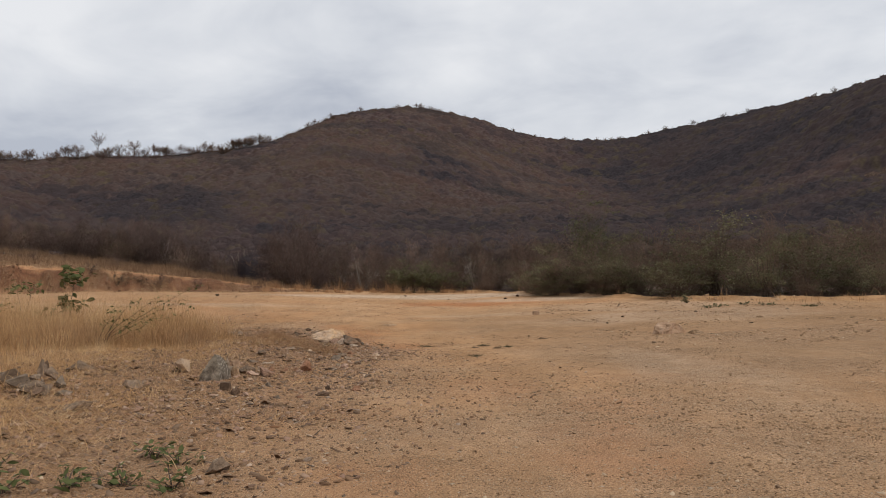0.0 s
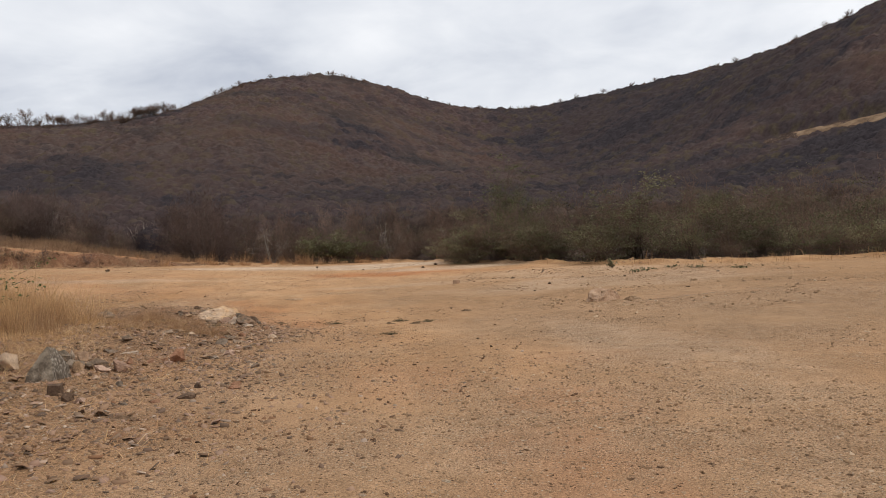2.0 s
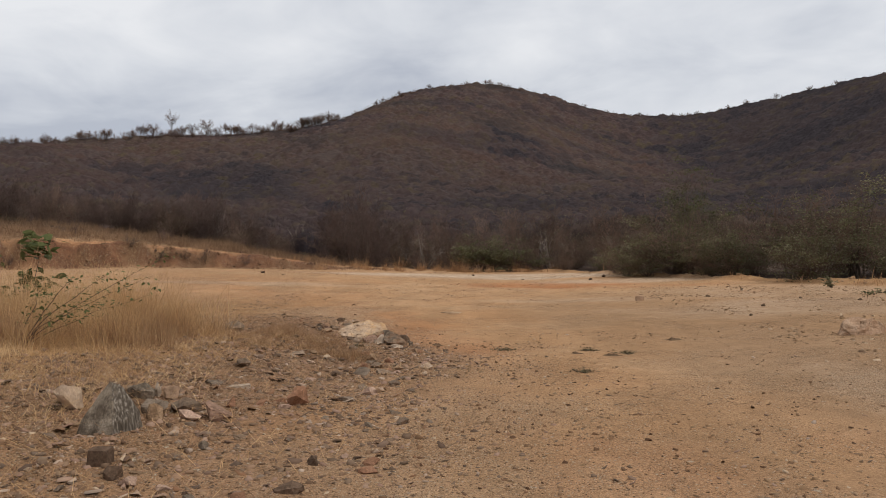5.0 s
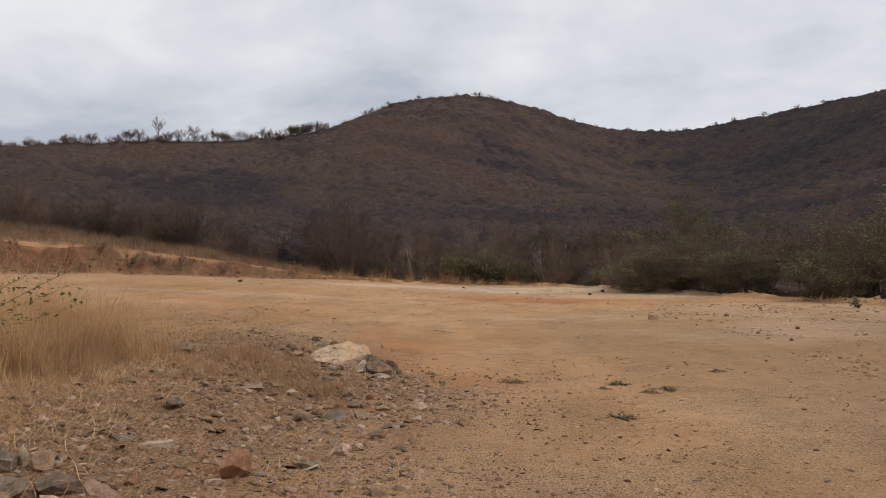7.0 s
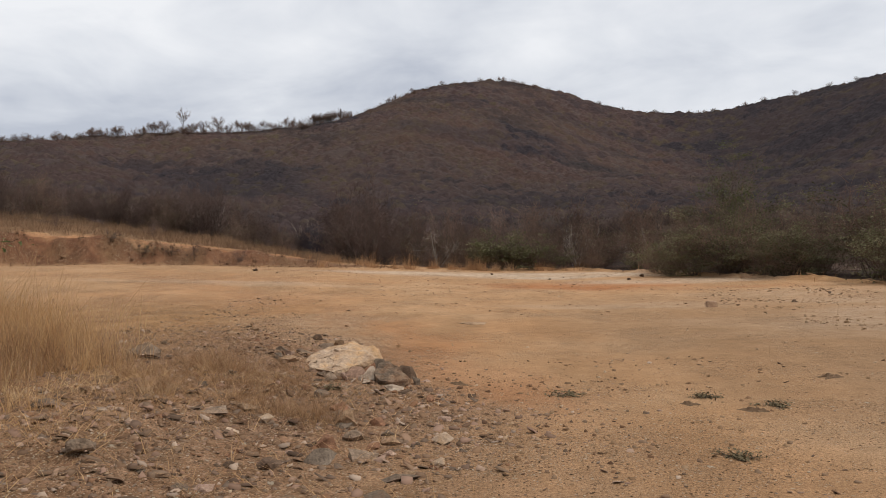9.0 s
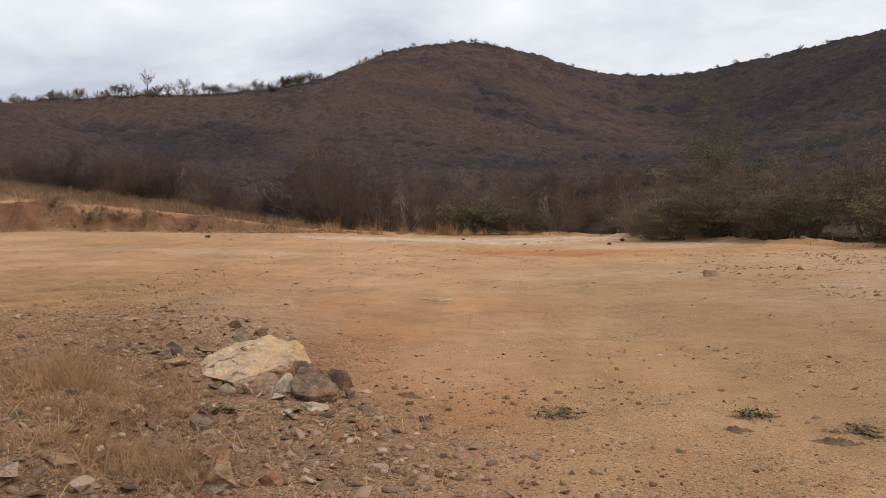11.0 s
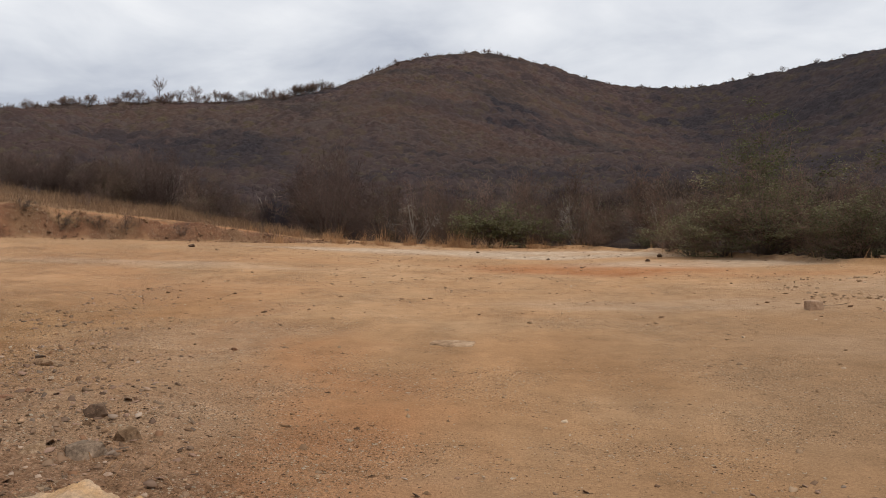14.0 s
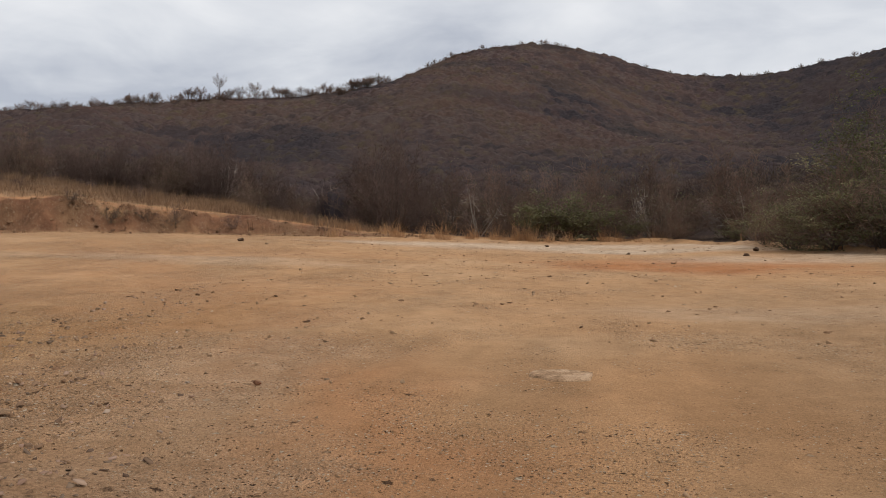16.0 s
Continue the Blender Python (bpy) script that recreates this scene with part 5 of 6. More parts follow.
def make_shrub(name, label, category, seed, height, radius, stems, twigs, leaves, group, twig_len=0.9, twig_w=0.016, leaf_size=0.07, leafmat=None, twigmat=None, stem_mat=None):
    rg = np.random.default_rng(seed)
    top = thing(name, label, category, group)
    paths = dome_limbs(rg, stems, height, radius, 0.03)
    paths[:, 0, 2] = -0.15
    v, f = tubes(paths, rg.uniform(0.018, 0.042, stems) * height / 4, 0.006)
    part("branchwork", mesh_from("branchwork", v, f, stem_mat or bark_mat), top)
    st, way, (v, f) = twig_cloud(rg, paths, int(twigs * 0.42), twig_len * 0.85, twig_w)
    fine = twigs - int(twigs * 0.42)
    i = rg.integers(0, len(st), fine)
    fst = st[i] + way[i] * (twig_len * 0.85 * rg.uniform(0.25, 0.8, fine))[:, None]
    fway = way[i] * 0.55 + rg.normal(0, 0.6, (fine, 3))
    fway /= np.linalg.norm(fway, axis=1, keepdims=True)
    fv, ff = slivers(rg, fst, fway, twig_len * 0.5, twig_w * 0.75)
    part("crown", mesh_from("crown", np.concatenate([v, fv]), np.concatenate([f, ff + len(v)]), twigmat or twig_mat), top)
    if leaves:
        v, f = leaf_cloud(rg, st, way, leaves, twig_len, 0.16, leaf_size)
        part("foliage", mesh_from("foliage", v, f, leafmat or leaf_mat), top, "small dusty green leaves")
    return top


def plant(proto, x, y, turn, s, first):
    m = pose(x, y, ground_z(x, y) - 0.05, 0, 0, turn)
    if first:
        proto.matrix_basis = m @ Matrix.Diagonal((s, s, s, 1))
        return proto
    ob = copy_thing(proto, m)
    ob.scale = (s, s, s)
    return ob


GREENS = "green thorn shrubs along the lot"
BARES = "leafless shrubs along the lot"
greens = [make_shrub("thorn_shrub", "dense green thorn shrub with grey twigs at the lot's edge", "shrub", 500 + i, hh, rr, 26, 1500, 5000, GREENS, 0.9, 0.010, 0.052, None, brown_twig_mat) for i, (hh, rr) in enumerate(((3.6, 2.9), (3.0, 3.0), (4.1, 2.7)))]
bares = [make_shrub("bare_shrub", lab, "shrub", 600 + i, hh, rr, 28, 3000, lv, BARES, 0.9, 0.011, 0.042, leafmat, brown_twig_mat if lv else None) for i, (hh, rr, lv, leafmat, lab) in enumerate((
    (4.2, 2.8, 0, None, "leafless grey-brown shrub with dense twigs"), (5.0, 2.7, 0, None, "tall leafless grey-brown shrub with dense twigs"), (3.8, 2.9, 1300, leaf_mat, "nearly leafless brown shrub with a few olive leaves")))]
used = set()
place = random.Random(21)


def put(protos, x, y, s):
    i = place.randrange(len(protos))
    ob = plant(protos[i], x, y, place.uniform(0, 360), s, protos[i].name not in used)
    used.add(protos[i].name)
    return ob


x = -34.0
while x < 40:
    e = float(edge_y(np.array([x]))[0])
    d, al = bank_d(np.array([x]), np.array([e]))
    for row in range(4):
        xx, yy = x + place.uniform(-0.9, 0.9), e + 2.0 + row * 2.9 + place.uniform(-0.8, 0.8)
        if x < -9:
            yy = max(yy, e + 2) + 0.0
            bdv, bal = bank_d(np.array([xx]), np.array([yy]))
            yy += max(0.0, (24.0 + row * 2.4 - float(bdv[0]))) * 1.15 if bal[0] > 3 else 0
        green_here = (x > 8 and row < 3 and place.random() < 0.7) or (2 < x <= 8 and row < 2 and place.random() < 0.35)
        s = place.choice((0.55, 0.8, 0.95, 1.05, 1.25)) * place.uniform(0.9, 1.08)
        if green_here:
            put(greens, xx, yy, s * (0.78 if row == 0 else 0.95))
        else:
            put(bares[2:] if x > -5 and place.random() < 0.6 else bares, xx, yy, s * (0.62 if row == 0 else 0.95))
    x += 2.7
for x, y, s in ((6.0, 48.2, 0.62), (6.9, 46.8, 0.8), (7.9, 45.6, 0.92), (9.0, 44.2, 0.85), (10.0, 42.8, 0.75), (8.6, 46.6, 1.0)):
    put(greens, x, y, s)
bush_leaf_mat = material("bright_green_leaves", [(0.085, 0.080, 0.040), (0.145, 0.135, 0.070), (0.21, 0.19, 0.11)], 1.5, 0.65, 0.0, coords="World", detail=3.0, thin=0.35)
leafy = make_shrub("leafy_bush", "low bright green leafy bush at the lot's far side", "shrub", 690, 2.1, 1.25, 16, 420, 2200, "low leafy bushes at the lot's far side", 0.5, 0.012, 0.06, bush_leaf_mat)
for x, y, s in ((-3.5, 59.5, 0.95), (-2.5, 59.9, 1.25), (-1.5, 59.6, 1.05), (-0.4, 59.9, 1.1), (1.6, 59.6, 0.6), (5.4, 53.4, 0.55)):
    put([leafy], x, y, s)

# low bushes on the bank's grassy slope
bank_bush = [make_shrub("low_bush", lab, "shrub", 640 + i, 1.5, 1.3, 12, 520, lv, "low bushes on the grassy slope", 0.5, 0.012, 0.045) for i, (lv, lab) in enumerate(((0, "low leafless brown bush on the grassy slope"), (420, "low brown bush with a few olive leaves on the grassy slope")))]
for _ in range(30):
    along, behind = place.uniform(4, 52), place.choice((0.5, 1, 1, 1)) * place.uniform(5.5, 25)
    lx, ly = -6.5 - 22.5 / 26.5 * along + 14 / 26.5 * -behind, 60.5 - 14 / 26.5 * along + 22.5 / 26.5 * behind
    put(bank_bush, lx, ly, place.uniform(0.35, 0.85))

for along, behind, s in ((12.6, 0.5, 0.5), (15.2, 0.4, 0.62), (16.4, 0.7, 0.5), (18.0, 0.5, 0.66), (19.6, 0.9, 0.5), (26.0, 0.6, 0.5), (8.0, 0.8, 0.4)):
    put(bank_bush, -6.5 - 22.5 / 26.5 * along - 14 / 26.5 * behind, 60.5 - 14 / 26.5 * along + 22.5 / 26.5 * behind, s)

# scrub closing the grassy slope towards the hills
for along in np.arange(12, 64, 3.1):
    for row in range(6 if along > 20 else 4):
        u_, w_ = along + place.uniform(-0.9, 0.9), 23.5 + row * 3.7 + place.uniform(-1.3, 1.3)
        put(bares, -6.5 - 22.5 / 26.5 * u_ - 14 / 26.5 * w_, 60.5 - 14 / 26.5 * u_ + 22.5 / 26.5 * w_, place.uniform(0.55, 1.0))

# the tall green tree standing over the thorn shrubs
crown_tree = make_shrub("green_tree", "spreading green thorn tree rising over the shrubs", "tree", 77, 5.9, 3.0, 22, 2600, 9000, "", 1.0, 0.010, 0.052, tree_leaf_mat)
crown_tree.location = (10.4, 53.6, ground_z(10.4, 53.6) - 0.05)
# bleached dead shrubs among the scrub
snags = [make_shrub("dead_shrub", "bleached dead shrub with pale bare stems in the scrub", "shrub", 660 + i, 3.6, 1.5, 9, 160, 0, "bleached dead shrubs", 0.9, 0.014, twigmat=pale_bark_mat, stem_mat=pale_bark_mat) for i in range(2)]
for x, y, s in ((2.6, 60.8, 1.0), (3.6, 61.4, 0.9), (6.6, 57.0, 0.9), (-6.8, 63.6, 1.0), (-22.0, 84.0, 1.3), (-29.0, 78.0, 1.3), (9.6, 50.5, 0.8), (13.4, 40.9, 0.7), (17.5, 39.4, 0.75)):
    put(snags, x, y, s)
# the dark round thicket
dark_bush = make_shrub("dark_thicket", "dark tangled leafless thicket at the lot's far side", "shrub", 78, 6.2, 3.2, 40, 5200, 0, "", 0.9, 0.02)
dark_bush.location = (-13.6, 70.0, ground_z(-13.6, 70.0) - 0.05)


# ---- scrub on the hills: uncounted stuff ----
def road_gap(X, Y):
    """Clear of the pale track cut into the hillside."""
    u = ((X - 185) * 40 + (Y - 336) * -46) / math.hypot(40, 46)
    v = ((X - 185) * 46 + (Y - 336) * 40) / math.hypot(40, 46)
    return sstep(-6, 2, u) * (1 - sstep(86, 96, u)) * sstep(-13, -7, v) * (1 - sstep(5, 9, v))


def crowns(X, Y, cell, tall, seed):
    """Height of the highest crown over each place, and a number that is that crown's own."""
    best, own = np.zeros_like(X), np.zeros_like(X)
    cx, cy = np.floor(X / cell), np.floor(Y / cell)
    for dx in (-1, 0, 1):
        for dy in (-1, 0, 1):
            ix, iy = cx + dx, cy + dy
            jx, jy = lattice(ix, iy, seed), lattice(ix, iy, seed + 1)
            size, pick = lattice(ix, iy, seed + 2), lattice(ix, iy, seed + 3)
            R = cell * (0.38 + 0.62 * size ** 1.6)
            H = tall * (0.66 + 0.36 * size ** 1.3 + 0.12 * pick)
            d2 = ((X - (ix + 0.15 + 0.7 * jx) * cell) ** 2 + (Y - (iy + 0.15 + 0.7 * jy) * cell) ** 2) / R ** 2
            h = H * np.clip(1 - d2, 0, 1) ** 0.8
            take = h > best
            best, own = np.where(take, h, best), np.where(take, pick, own)
    return best, own


def canopy(X, Y, cell, tall, seed):
    a, pa = crowns(X, Y, cell, tall, seed)
    b, pb = crowns(X + 31.7, Y - 12.3, cell * 0.55, tall * 0.72, seed + 10)
    h, own = np.maximum(a, b), np.where(a >= b, pa, pb)
    h = tall * 0.62 + 0.62 * np.maximum(h - 0.4 * tall, 0)
    h = h * (1 + 0.20 * fbm(X / 2.3, Y / 2.3, 3, seed + 5)) + 0.14 * vnoise(X / 0.7, Y / 0.7, seed + 6)
    return h * (1 - 0.96 * road_gap(X, Y)), own


def fade_in(X, Y):
    """0 on the lot and the bank, growing to 1 inside the scrub."""
    q, al = bank_d(X, Y)
    return sstep(8.5, 14.0, Y - edge_y(X)) * np.where(al > 2, sstep(25, 44, q), 1.0)


def open_ground(X, Y):
    return fade_in(X, Y) <= 0.02


def hill_scrub(name, label, r0, r1, dr0, dr1, wide, step, cell, tall, twigs, length, width, seed, sunk=1.0):
    """Crowns joined into one uneven canopy, bristling with thin bare twigs."""
    rg = np.random.default_rng(seed)
    rr, s = [r0], dr0
    while rr[-1] < r1:
        rr.append(rr[-1] + dr0 + (dr1 - dr0) * (rr[-1] - r0) / (r1 - r0))
    az = np.radians(np.arange(-wide - 2, wide - 2, step))
    RR, AZ = np.meshgrid(np.array(rr), az, indexing="ij")
    RR = RR + rg.uniform(-0.3, 0.3, RR.shape) * dr0
    X, Y = -1 + RR * np.sin(AZ), 10 + RR * np.cos(AZ)
    h, own = canopy(X, Y, cell, tall, seed)
    lowered = sunk * h * fade_in(X, Y) * sstep(r0, r0 + 7, RR) - 0.4 * (1 - sstep(r0, r0 + 3, RR)) - 0.3 * open_ground(X, Y)
    Z = land(X, Y, False) + lowered
    nr, na = X.shape
    ids = np.arange(nr * na).reshape(nr, na)
    quads = np.stack([ids[:-1, :-1], ids[1:, :-1], ids[1:, 1:], ids[:-1, 1:]], -1).reshape(-1, 4)
    clear = open_ground(X, Y).ravel()
    quads = quads[~clear[quads].all(1)]
    tri = np.concatenate([quads[:, [0, 1, 2]], quads[:, [0, 2, 3]]])
    v = np.stack([X, Y, Z], -1).reshape(-1, 3)
    tr = r0 + (r1 - r0) * rg.random(twigs) ** (1.25 if r0 < 100 else 0.85)
    ta = np.radians(rg.uniform(-wide - 2, wide - 2, twigs))
    tx, ty = -1 + tr * np.sin(ta), 10 + tr * np.cos(ta)
    k = ~open_ground(tx, ty) & (road_gap(tx, ty) < 0.3)
    tx, ty = tx[k], ty[k]
    th, towns = canopy(tx, ty, cell, tall, seed)
    e = 0.4
    gx_ = (canopy(tx + e, ty, cell, tall, seed)[0] - th) / e
    gy_ = (canopy(tx, ty + e, cell, tall, seed)[0] - th) / e
    out = np.stack([-gx_, -gy_, 0 * gx_ + 1.2], -1)
    out /= np.linalg.norm(out, axis=1, keepdims=True)
    way = out + rg.normal(0, 0.5, out.shape)
    way /= np.linalg.norm(way, axis=1, keepdims=True)
    th = th * fade_in(tx, ty)
    root = np.stack([tx, ty, land(tx, ty, False) + sunk * th - 0.25], -1)
    sv, sf = slivers(rg, root, way, np.full(len(tx), length), width)
    me = mesh_from(name, np.concatenate([v, sv]), np.concatenate([tri, sf + len(v)]), scrub_mat, True)
    me.materials.append(scrub_twig_mat)
    me.polygons.foreach_set("material_index", np.repeat(np.array([0, 1], np.int32), [len(tri), len(sf)]))
    allx, ally = np.concatenate([X.ravel(), np.repeat(tx, 3)]), np.concatenate([Y.ravel(), np.repeat(ty, 3)])
    pick = np.concatenate([own.ravel(), np.repeat(towns, 3)])
    dist = np.hypot(allx, ally)
    drift = 0.34 * vnoise(allx / 41, ally / 41, 53) + 0.22 * vnoise(allx / 15, ally / 15, 57)
    kind = 0.5 + 0.6 * (pick - 0.5) + drift + 0.26 * vnoise(allx / 7, ally / 9, 59)
    russet = 0.35 * sstep(0.74, 0.98, kind) + 0.55 * sstep(14, 48, allx) * (1 - sstep(150, 230, dist)) * sstep(84, 105, dist)
    # Dark crowns by kind, plus shade of right hill and mid slopes painted in.
    dark_and_shade = 0.55 * (1 - sstep(0.10, 0.34, kind)) + 0.7 * sstep(70, 130, allx) * sstep(0, 60, ally - 300 - 0.25 * allx) + 0.3 * (1 - sstep(-20, 10, allx)) * (1 - sstep(100, 230, dist)) + 0.2 * sstep(10, 40, allx) * sstep(110, 150, dist) * (1 - sstep(330, 430, dist)) + 0.40 * sstep(125, 180, dist) * (1 - sstep(300, 430, dist))
    # Ravine shading put into the colour as broad dark patches.
    dark_and_shade = dark_and_shade + 0.45 * sstep(0.05, 0.55, vnoise(allx / 55, ally / 22, 63)) * sstep(120, 170, dist)
    ashen = (0.25 + 0.3 * sstep(200, 330, dist)) * sstep(0.42, 0.48, kind) * (1 - sstep(0.54, 0.60, kind))
    olive = 0.4 * sstep(-6, 8, allx) * (1 - sstep(95, 150, dist)) * (0.6 + 0.4 * vnoise(allx / 6, ally / 6, 58)) + 0.65 * sstep(0.60, 0.64, kind) * (1 - sstep(0.70, 0.78, kind)) * (0.45 + 0.4 * sstep(0.0, 0.6, vnoise(allx / 45, ally / 45, 54)))
    olive = olive + 0.12 * sstep(260, 420, ally) * (1 - sstep(20, 110, allx)) * sstep(-0.3, 0.5, vnoise(allx / 34, ally / 34, 62))
    for nm, val in (("russet", russet), ("dark_and_shade", dark_and_shade), ("ashen", ashen), ("olive", olive)):
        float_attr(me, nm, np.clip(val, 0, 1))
    return tagged(new(name, me), label, "scrub", kind="stuff")


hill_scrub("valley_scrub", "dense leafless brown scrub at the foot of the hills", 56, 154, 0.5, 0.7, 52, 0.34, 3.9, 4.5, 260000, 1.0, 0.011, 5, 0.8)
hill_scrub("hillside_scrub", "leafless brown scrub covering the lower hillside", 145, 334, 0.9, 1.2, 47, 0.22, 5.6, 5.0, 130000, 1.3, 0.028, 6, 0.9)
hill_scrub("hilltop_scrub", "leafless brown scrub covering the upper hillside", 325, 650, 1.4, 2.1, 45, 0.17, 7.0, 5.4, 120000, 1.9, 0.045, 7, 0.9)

# pale track cut into the hillside
u = np.linspace(14, 88, 60)
cx, cy = 185 + 40 / 61 * u, 336 - 46 / 61 * u
prof = np.array([(-3.5, 0.15), (-1.5, 0.5), (-0.6, 0.8), (0.8, 1.0), (3.5, 1.0), (6.5, 0.1)])
V = []
for i in range(len(u)):
    taper = math.sin(math.pi * min(1, max(0.02, (u[i] - 14) / 74)) ** 0.6) ** 0.5
    for o, h in prof:
        X, Y = cx[i] + 46 / 61 * o, cy[i] + 40 / 61 * o
        V.append((X, Y, ground_z(X, Y) - 0.2 + (h * taper - 0.1) * (1 + 0.35 * noise.noise((i * 0.31, o * 0.4, 2.0)) + 0.2 * noise.noise((i * 0.9, o, 5.0))) - (0.8 if o in (-3.5, 6.5) else 0)))
np_ = len(prof)
F = [(i * np_ + j, i * np_ + j + 1, (i + 1) * np_ + j + 1, (i + 1) * np_ + j) for i in range(len(u) - 1) for j in range(np_ - 1)]
cut_mat = material("pale_road_cut", [(0.07, 0.046, 0.031), (0.16, 0.105, 0.066), (0.27, 0.185, 0.118)], 0.22, 0.95, 0.3, 3.0, coords="World")
tagged(new("hillside_track", mesh_from("hillside_track", V, F, cut_mat)), "pale earth track cut along the hillside", "road", kind="structure")


# ---- trees on the ridges ----
def ridge_tree(seed, height, radius, fork=0.42, label="bare grey tree standing on the ridge line"):
    """A bare tree with a domed crown: a trunk, limbs that fan into a flattened dome, and fine twigs."""
    rg = np.random.default_rng(seed)
    top = thing("ridge_tree", label, "tree", "trees on the ridge")
    s = np.linspace(0, 1, 6)
    p = np.stack([0.25 * np.sin(s * 4 + seed), 0.2 * np.cos(s * 3), s * height * (fork + 0.15)], -1)[None]
    p[:, 0, 2] = -0.6
    v, f = tubes(p, np.array([0.022 * height]), 0.09)
    part("trunk", mesh_from("trunk", v, f, bark_mat), top)
    n = 24
    limbs = dome_limbs(rg, n, height, radius, fork, 5, 0.92, 0.92, 0.12)
    v, f = tubes(limbs, rg.uniform(0.045, 0.085, n), 0.02)
    part("branchwork", mesh_from("branchwork", v, f, bark_mat), top)
    st, way, (v, f) = twig_cloud(rg, limbs[:, 1:], 1300, 0.13 * radius + 0.5, 0.027, 0.08)
    part("crown", mesh_from("crown", v, f, brown_twig_mat), top)
    return top


def ridge_at(bearing):
    """The skyline's place at a bearing, degrees right of straight ahead."""
    a = radians(bearing)
    r = np.arange(260, 720, 3.0)
    X, Y = r * math.sin(a), 10 + r * math.cos(a)
    i = int(np.argmax((land(X, Y, False) - 1.4) / r))
    return float(r[i])


ridge = [ridge_tree(810, 13.5, 4.4, 0.55), ridge_tree(811, 12.5, 5.2, 0.52), ridge_tree(812, 18.0, 4.4, 0.62, "tall bare grey tree rising over the ridge line"), ridge_tree(813, 9.0, 5.2, 0.4, "low spreading bare tree on the ridge line"), ridge_tree(814, 8.5, 6.4, 0.30, "low rounded bare tree on the ridge line")]
seen_ridge = set()
rt = random.Random(8)
spots = [(-25.0, 2, 1.0), (-24.7, 3, 0.8), (-23.6, 0, 0.95), (-22.6, 0, 1.15), (-21.9, 1, 0.8), (-26.2, 3, 0.9)]
b = -39.0
while b < -13.0:
    spots.append((b, rt.choice((0, 1, 1, 3, 3)), rt.uniform(0.6, 1.0) * (0.8 if b < -30 else 1.0)))
    b += rt.choice((0.15, 0.2, 0.3, 0.45, 0.8)) * (0.65 if b < -20.5 else 0.45)
while b < 8.5:
    spots.append((b, rt.choice((1, 3, 4, 4)), rt.uniform(0.42, 0.75) * (1.0 if b < 1 else 0.8)))
    b += rt.choice((0.12, 0.18, 0.25, 0.45))
for i in range(64):
    spots.append((-36 + 0.47 * (i + rt.random()), 4, rt.uniform(0.6, 0.95) * (1.0 if i < 48 else 0.8)))
for i in range(120):
    spots.append((8.5 + 0.245 * (i + rt.random()), rt.choice((1, 3, 4, 4, 4)), rt.uniform(0.35, 0.7)))
for b, kind_i, s in spots:
    r = ridge_at(b) + rt.uniform(-8, -1)
    proto = ridge[kind_i]
    plant(proto, r * math.sin(radians(b)), 10 + r * math.cos(radians(b)), rt.uniform(0, 360), s, proto.name not in seen_ridge)
    seen_ridge.add(proto.name)


# ---- green weeds by the rubble ----
def leaf_blades(rg, centres, size):
    """Broad pointed leaves, six-cornered, drooping at the tip."""
    n = len(centres)
    d1 = rg.normal(0, 1, (n, 3)); d1[:, 2] *= 0.4
    d1 /= np.linalg.norm(d1, axis=1, keepdims=True)
    d2 = np.cross(d1, (0, 0, 1.0) + rg.normal(0, 0.35, (n, 3))); d2 /= np.linalg.norm(d2, axis=1, keepdims=True)
    q = (size * rg.uniform(0.6, 1.3, n))[:, None]
    sag = np.array([0, 0, -0.25]) * q
    v = np.stack([centres - d1 * q, centres - d1 * q * 0.2 + d2 * q * 0.5, centres + d1 * q * 0.5 + d2 * q * 0.38, centres + d1 * q * 1.1 + sag, centres + d1 * q * 0.5 - d2 * q * 0.38, centres - d1 * q * 0.2 - d2 * q * 0.5], 1)
    return v.reshape(-1, 3), np.arange(6 * n).reshape(-1, 6)


def weed(name, label, x, y, height, spread, stems, leaves, size, seed, mat=None, lean=0.0, first=2):
    rg = np.random.default_rng(seed)
    top = thing(name, label, "plant", at=(x, y, ground_z(x, y) - 0.01))
    paths = shrub_stems(rg, stems, height, spread)
    paths[:, 0, 2] = -0.05
    paths[:, :, 0] += lean * paths[:, :, 2]
    v, f = tubes(paths, np.full(stems, 0.008 + 0.004 * height), 0.003)
    part("branchwork", mesh_from("branchwork", v, f, bark_mat), top)
    i = rg.integers(0, stems, leaves)
    j = rg.integers(first, 6, leaves)
    c = paths[i, j] + rg.normal(0, 0.05 * (0.4 + height), (leaves, 3))
    c[:, 2] = np.maximum(c[:, 2], 0.02)
    v, f = leaf_blades(rg, c, size)
    part("foliage", mesh_from("foliage", v, f, mat or fresh_mat), top, "broad green leaves")
    return top


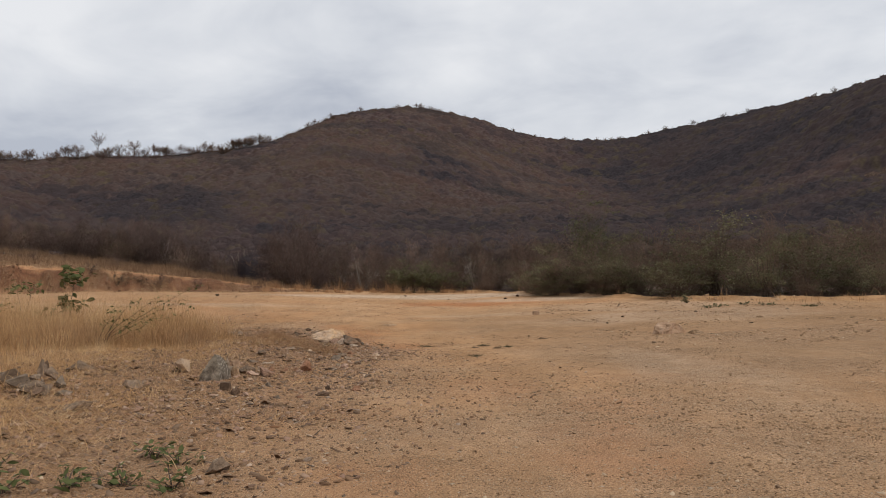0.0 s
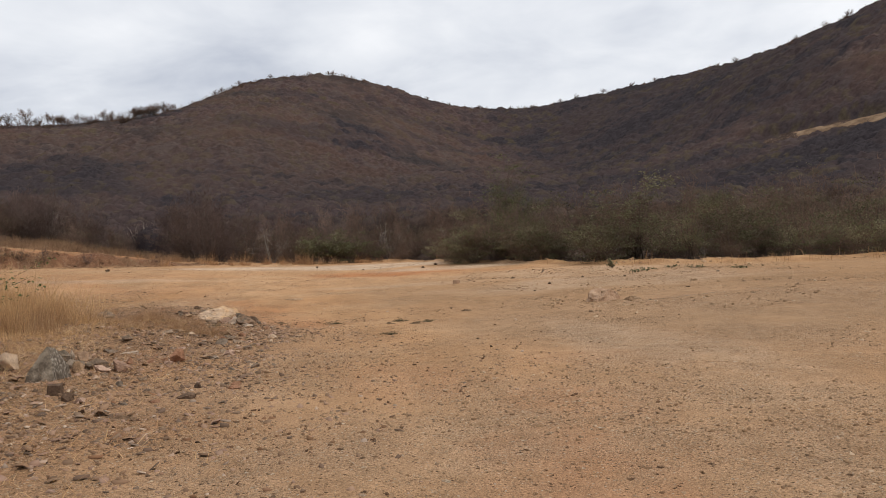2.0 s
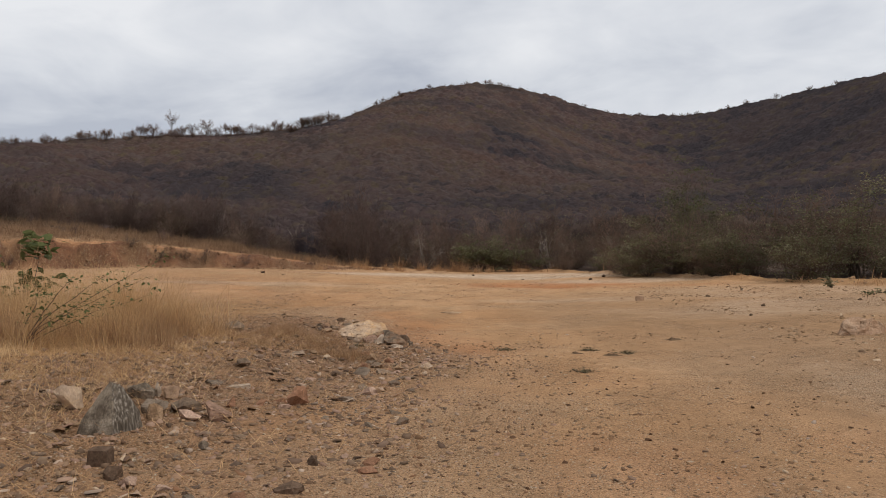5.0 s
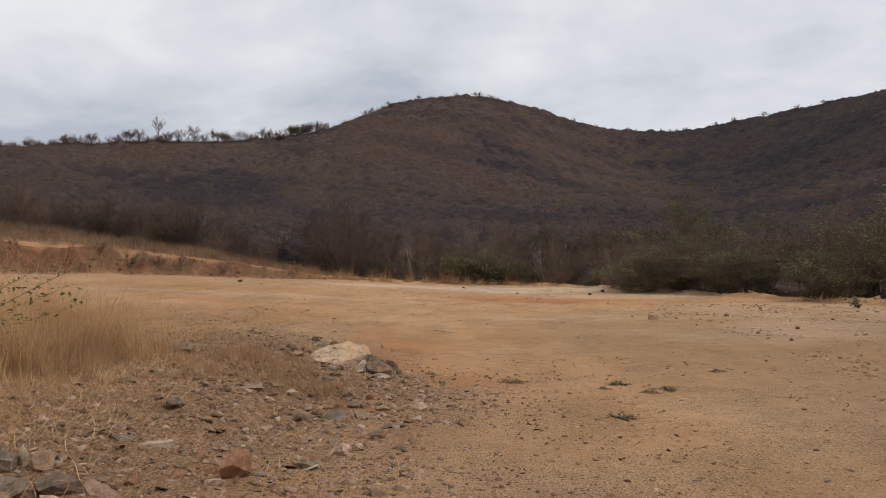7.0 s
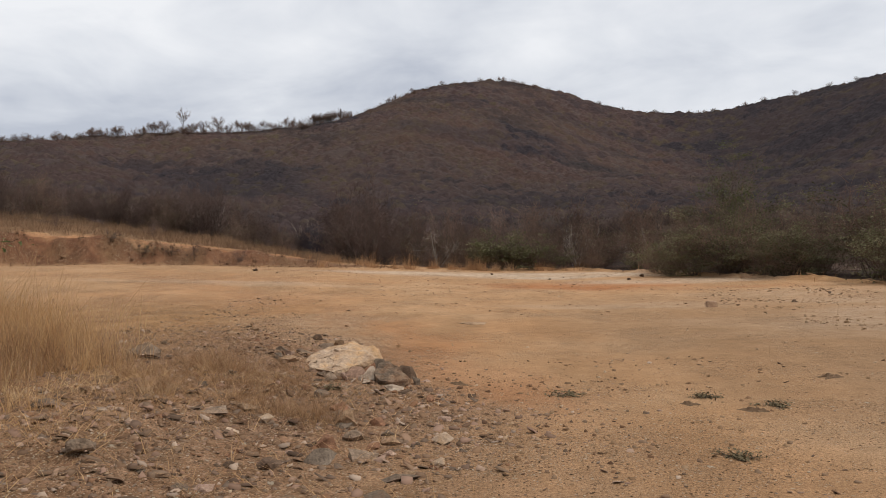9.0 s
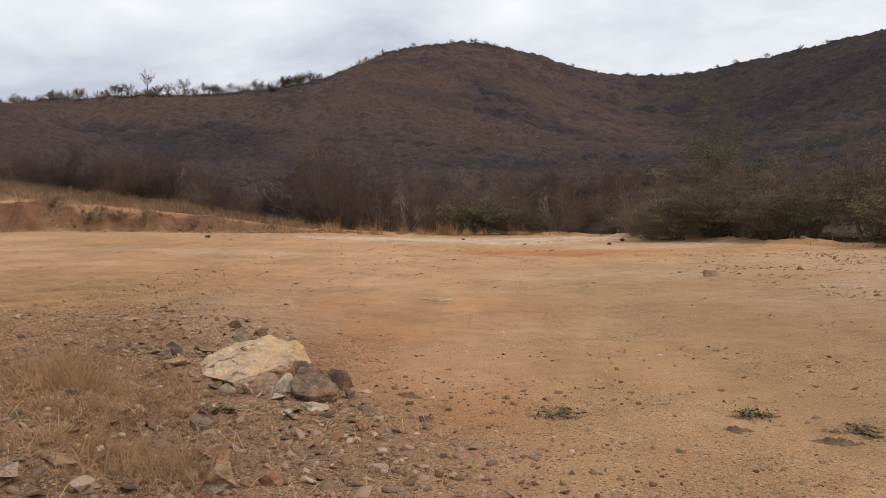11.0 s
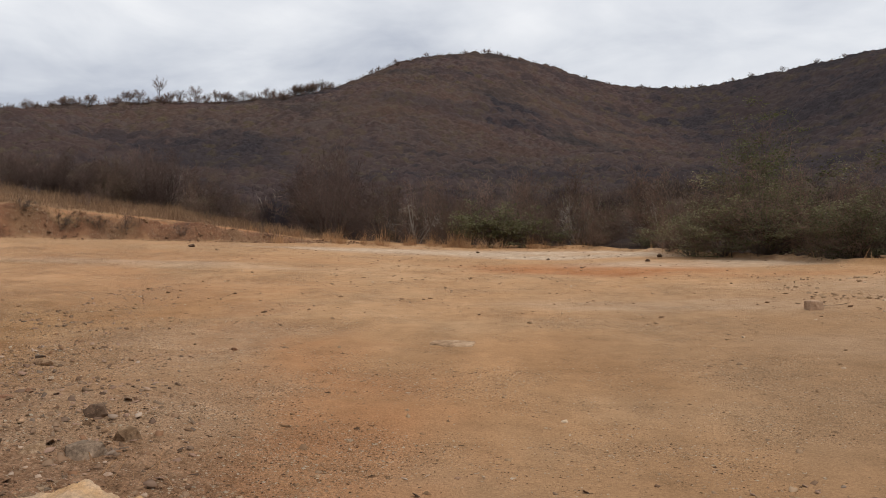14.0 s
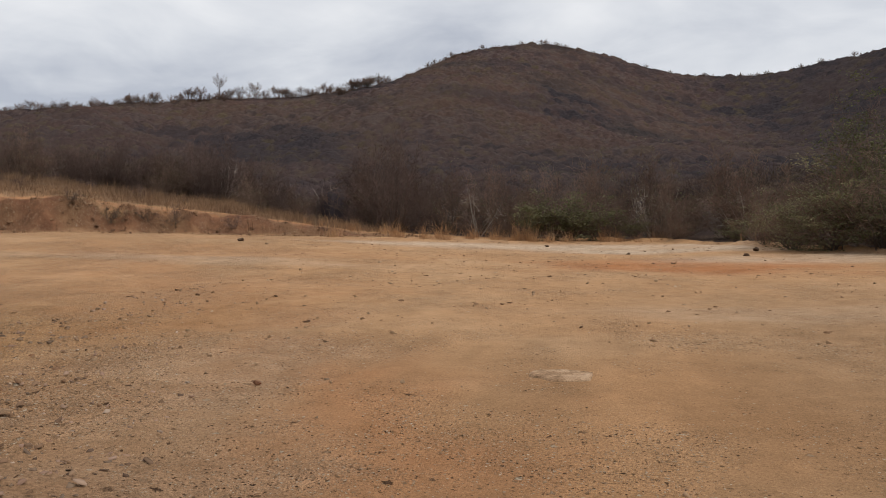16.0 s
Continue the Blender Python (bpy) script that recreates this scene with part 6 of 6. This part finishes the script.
def stemmed(name, label, x, y, stems, leaf_at, per, spread, size, seed, r0=0.014):
    """A plant of single curved stems (end x, y, z), with leaves gathered round chosen places along each."""
    rg = np.random.default_rng(seed)
    top = thing(name, label, "plant", at=(x, y, ground_z(x, y) - 0.01))
    u = np.linspace(0, 1, 8)
    paths = np.array([np.stack([ex * u ** 1.1, ey * u, ez * u ** 0.8], -1) for ex, ey, ez in stems]) + rg.normal(0, 0.015, (len(stems), 8, 3))
    paths[:, 0, 2] = -0.05
    v, f = tubes(paths, np.full(len(stems), r0), 0.004)
    part("branchwork", mesh_from("branchwork", v, f, bark_mat), top)
    c = []
    for p in paths:
        for at in leaf_at:
            j = min(int(at * 7), 6)
            c.append(p[j] + (p[j + 1] - p[j]) * (at * 7 - j) + rg.normal(0, spread, (per, 3)) * (1, 1, 0.6))
    v, f = leaf_blades(rg, np.concatenate(c), size)
    part("foliage", mesh_from("foliage", v, f, fresh_mat), top, "broad green leaves")
    return top


stemmed("sapling", "leafy green sapling with broad leaves standing in dry grass", -10.9, 22.3, [(0.10, 0.0, 1.75), (0.0, 0.0, 0.95)], (0.86, 0.93, 1.0), 18, 0.19, 0.15, 41)
stemmed("sapling", "short branching green sapling standing in dry grass", -12.3, 22.4, [(-0.30, 0.1, 1.50), (0.25, 0.0, 1.45), (-0.55, 0.0, 0.95), (0.55, 0.1, 0.75), (0.2, 0.0, 0.5)], (0.88, 1.0), 9, 0.13, 0.10, 42)
stemmed("arching_bush", "thin arching bush with sparse small green leaves in dry grass", -7.8, 17.3, [(2.2, 0.5, 1.42), (2.0, 0.3, 0.85), (1.4, 0.2, 1.2), (1.3, -0.2, 0.7), (0.8, 0.1, 1.1), (1.7, 0.6, 1.05), (0.4, -0.2, 0.9)], (0.35, 0.45, 0.55, 0.65, 0.72, 0.8, 0.87, 0.94, 1.0), 6, 0.07, 0.034, 43, 0.012)
for k, (x, y, s) in enumerate(((-3.5, 6.1, 0.3), (-3.05, 6.2, 0.28), (-2.6, 6.3, 0.34), (-2.2, 6.2, 0.22), (-2.42, 7.0, 0.25), (-3.9, 6.6, 0.3), (-2.75, 7.3, 0.2))):
    weed("creeping_weed", "low green weed creeping over dry straw", x, y, 0.16, s, 7, 34, 0.04, 50 + k)


# ---- droppings, cuttings, sticks ----
def mound(name, label, x, y, radius, height, mat, seed, category):
    """A low crumbled heap with a ragged rim, one sheet."""
    rings, segs = 9, 28
    V, F = [(0, 0, height * 0.7)], []
    for r in range(1, rings + 1):
        for k in range(segs):
            a = 2 * math.pi * k / segs
            q = r / rings
            rim = radius * (0.85 + 0.6 * noise.noise((math.cos(a) * 1.6 + seed * 5, math.sin(a) * 1.6, seed)) + 0.3 * noise.noise((math.cos(a) * 5, math.sin(a) * 5, seed * 7.0)))
            X, Y = q * rim * math.cos(a), 0.65 * q * rim * math.sin(a)
            clod = 0.25 + 1.5 * abs(noise.noise((X * 19, Y * 19, seed * 3.3))) + 1.0 * abs(noise.noise((X * 45, Y * 45, seed)))
            V.append((X, Y, height * clod * (1 - q ** 1.5) - 0.012 * q))
    idx = lambda r, k: 1 + (r - 1) * segs + k % segs
    for k in range(segs):
        F.append((0, idx(1, k), idx(1, k + 1), idx(1, k + 1)))
        for r in range(1, rings):
            F.append((idx(r, k), idx(r + 1, k), idx(r + 1, k + 1), idx(r, k + 1)))
    me = bpy.data.meshes.new(name)
    me.from_pydata(V, [], [f if f[2] != f[3] else f[:3] for f in F])
    me.materials.append(mat)
    ob = new(name, me)
    ob.matrix_basis = pose(x, y, ground_z(x, y) + 0.004, 0, 0, seed * 31 % 60 - 30)
    return tagged(ob, label, category)


for k, (x, y, s) in enumerate(((-2.14, 10.15, 0.2), (-1.62, 19.75, 0.15), (0.75, 18.9, 0.15), (1.3, 18.6, 0.16), (2.6, 20.2, 0.2))):
    mound("dung_pat", "dry dark dung crumbled on the dirt", x, y, s * 0.9, 0.032, dung_mat, k + 1, "dung")
for k, (x, y, s) in enumerate(((0.68, 16.87, 0.24), (-0.4, 19.25, 0.24), (1.0, 19.3, 0.2), (1.55, 18.8, 0.22), (-2.9, 18.9, 0.16))):
    weed("withered_weed", "low withered grey-green weed flat on dirt", x, y, 0.03, s, 16, 230, 0.016, 70 + k, cutting_mat, 0.0, 1)


def stick(name, label, x, y, length, turn, r, seed):
    rg = np.random.default_rng(seed)
    s = np.linspace(0, 1, 7)
    p = np.stack([s * length, 0.06 * length * np.sin(s * 4 + seed), 0.02 + 0.1 * length * s ** 2], -1)[None] + rg.normal(0, 0.008, (1, 7, 3))
    v, f = tubes(p, np.array([r]), r * 0.4)
    ob = new(name, mesh_from(name, v, f, wood_mat))
    ob.matrix_basis = pose(x, y, ground_z(x, y), 0, 0, turn)
    return tagged(ob, label, "stick")


stick("stick", "dry crooked stick lying beside a block of stone", 3.70, 30.35, 0.62, 12, 0.042, 1)
stick("stick", "bleached dry stick on the lot's far side", -7.6, 52.2, 1.6, 5, 0.04, 2)
stick("stick", "bleached dry stick on the pale strip of dirt", -9.2, 53.5, 1.8, 12, 0.04, 3)
stick("stick", "fallen dry branch near the grass tufts", -4.4, 55.3, 1.2, 160, 0.05, 4)
# a long thin pole lying on the stony side of the lot
p = np.array([(6.3 + 4.9 * k / 12, 19.78 + 1.05 * k / 12 + 0.03 * math.sin(k * 1.3), 0.0) for k in range(13)])
p[:, 2] = land(p[:, 0], p[:, 1]) + 0.012
v, f = tubes(p[None], np.array([0.020]), 0.012)
tagged(new("pole", mesh_from("pole", v, f, pale_bark_mat)), "long thin bleached pole lying on gravelly dirt", "pole")
for k, (x, y, s) in enumerate(((10.4, 30.2, 0.5), (12.0, 30.7, 0.35), (12.5, 29.7, 0.45), (13.7, 28.5, 0.35), (10.9, 30.4, 0.4))):
    weed("creeping_weed", "low dry green weed on the lot's stony side", x, y, 0.12, s, 9, 80, 0.04, 90 + k, bush_leaf_mat)
weed("green_seedling", "small upright green shrub at the hedge's foot", 10.7, 33.6, 0.42, 0.34, 10, 200, 0.04, 99, bush_leaf_mat, 0.0, 1)
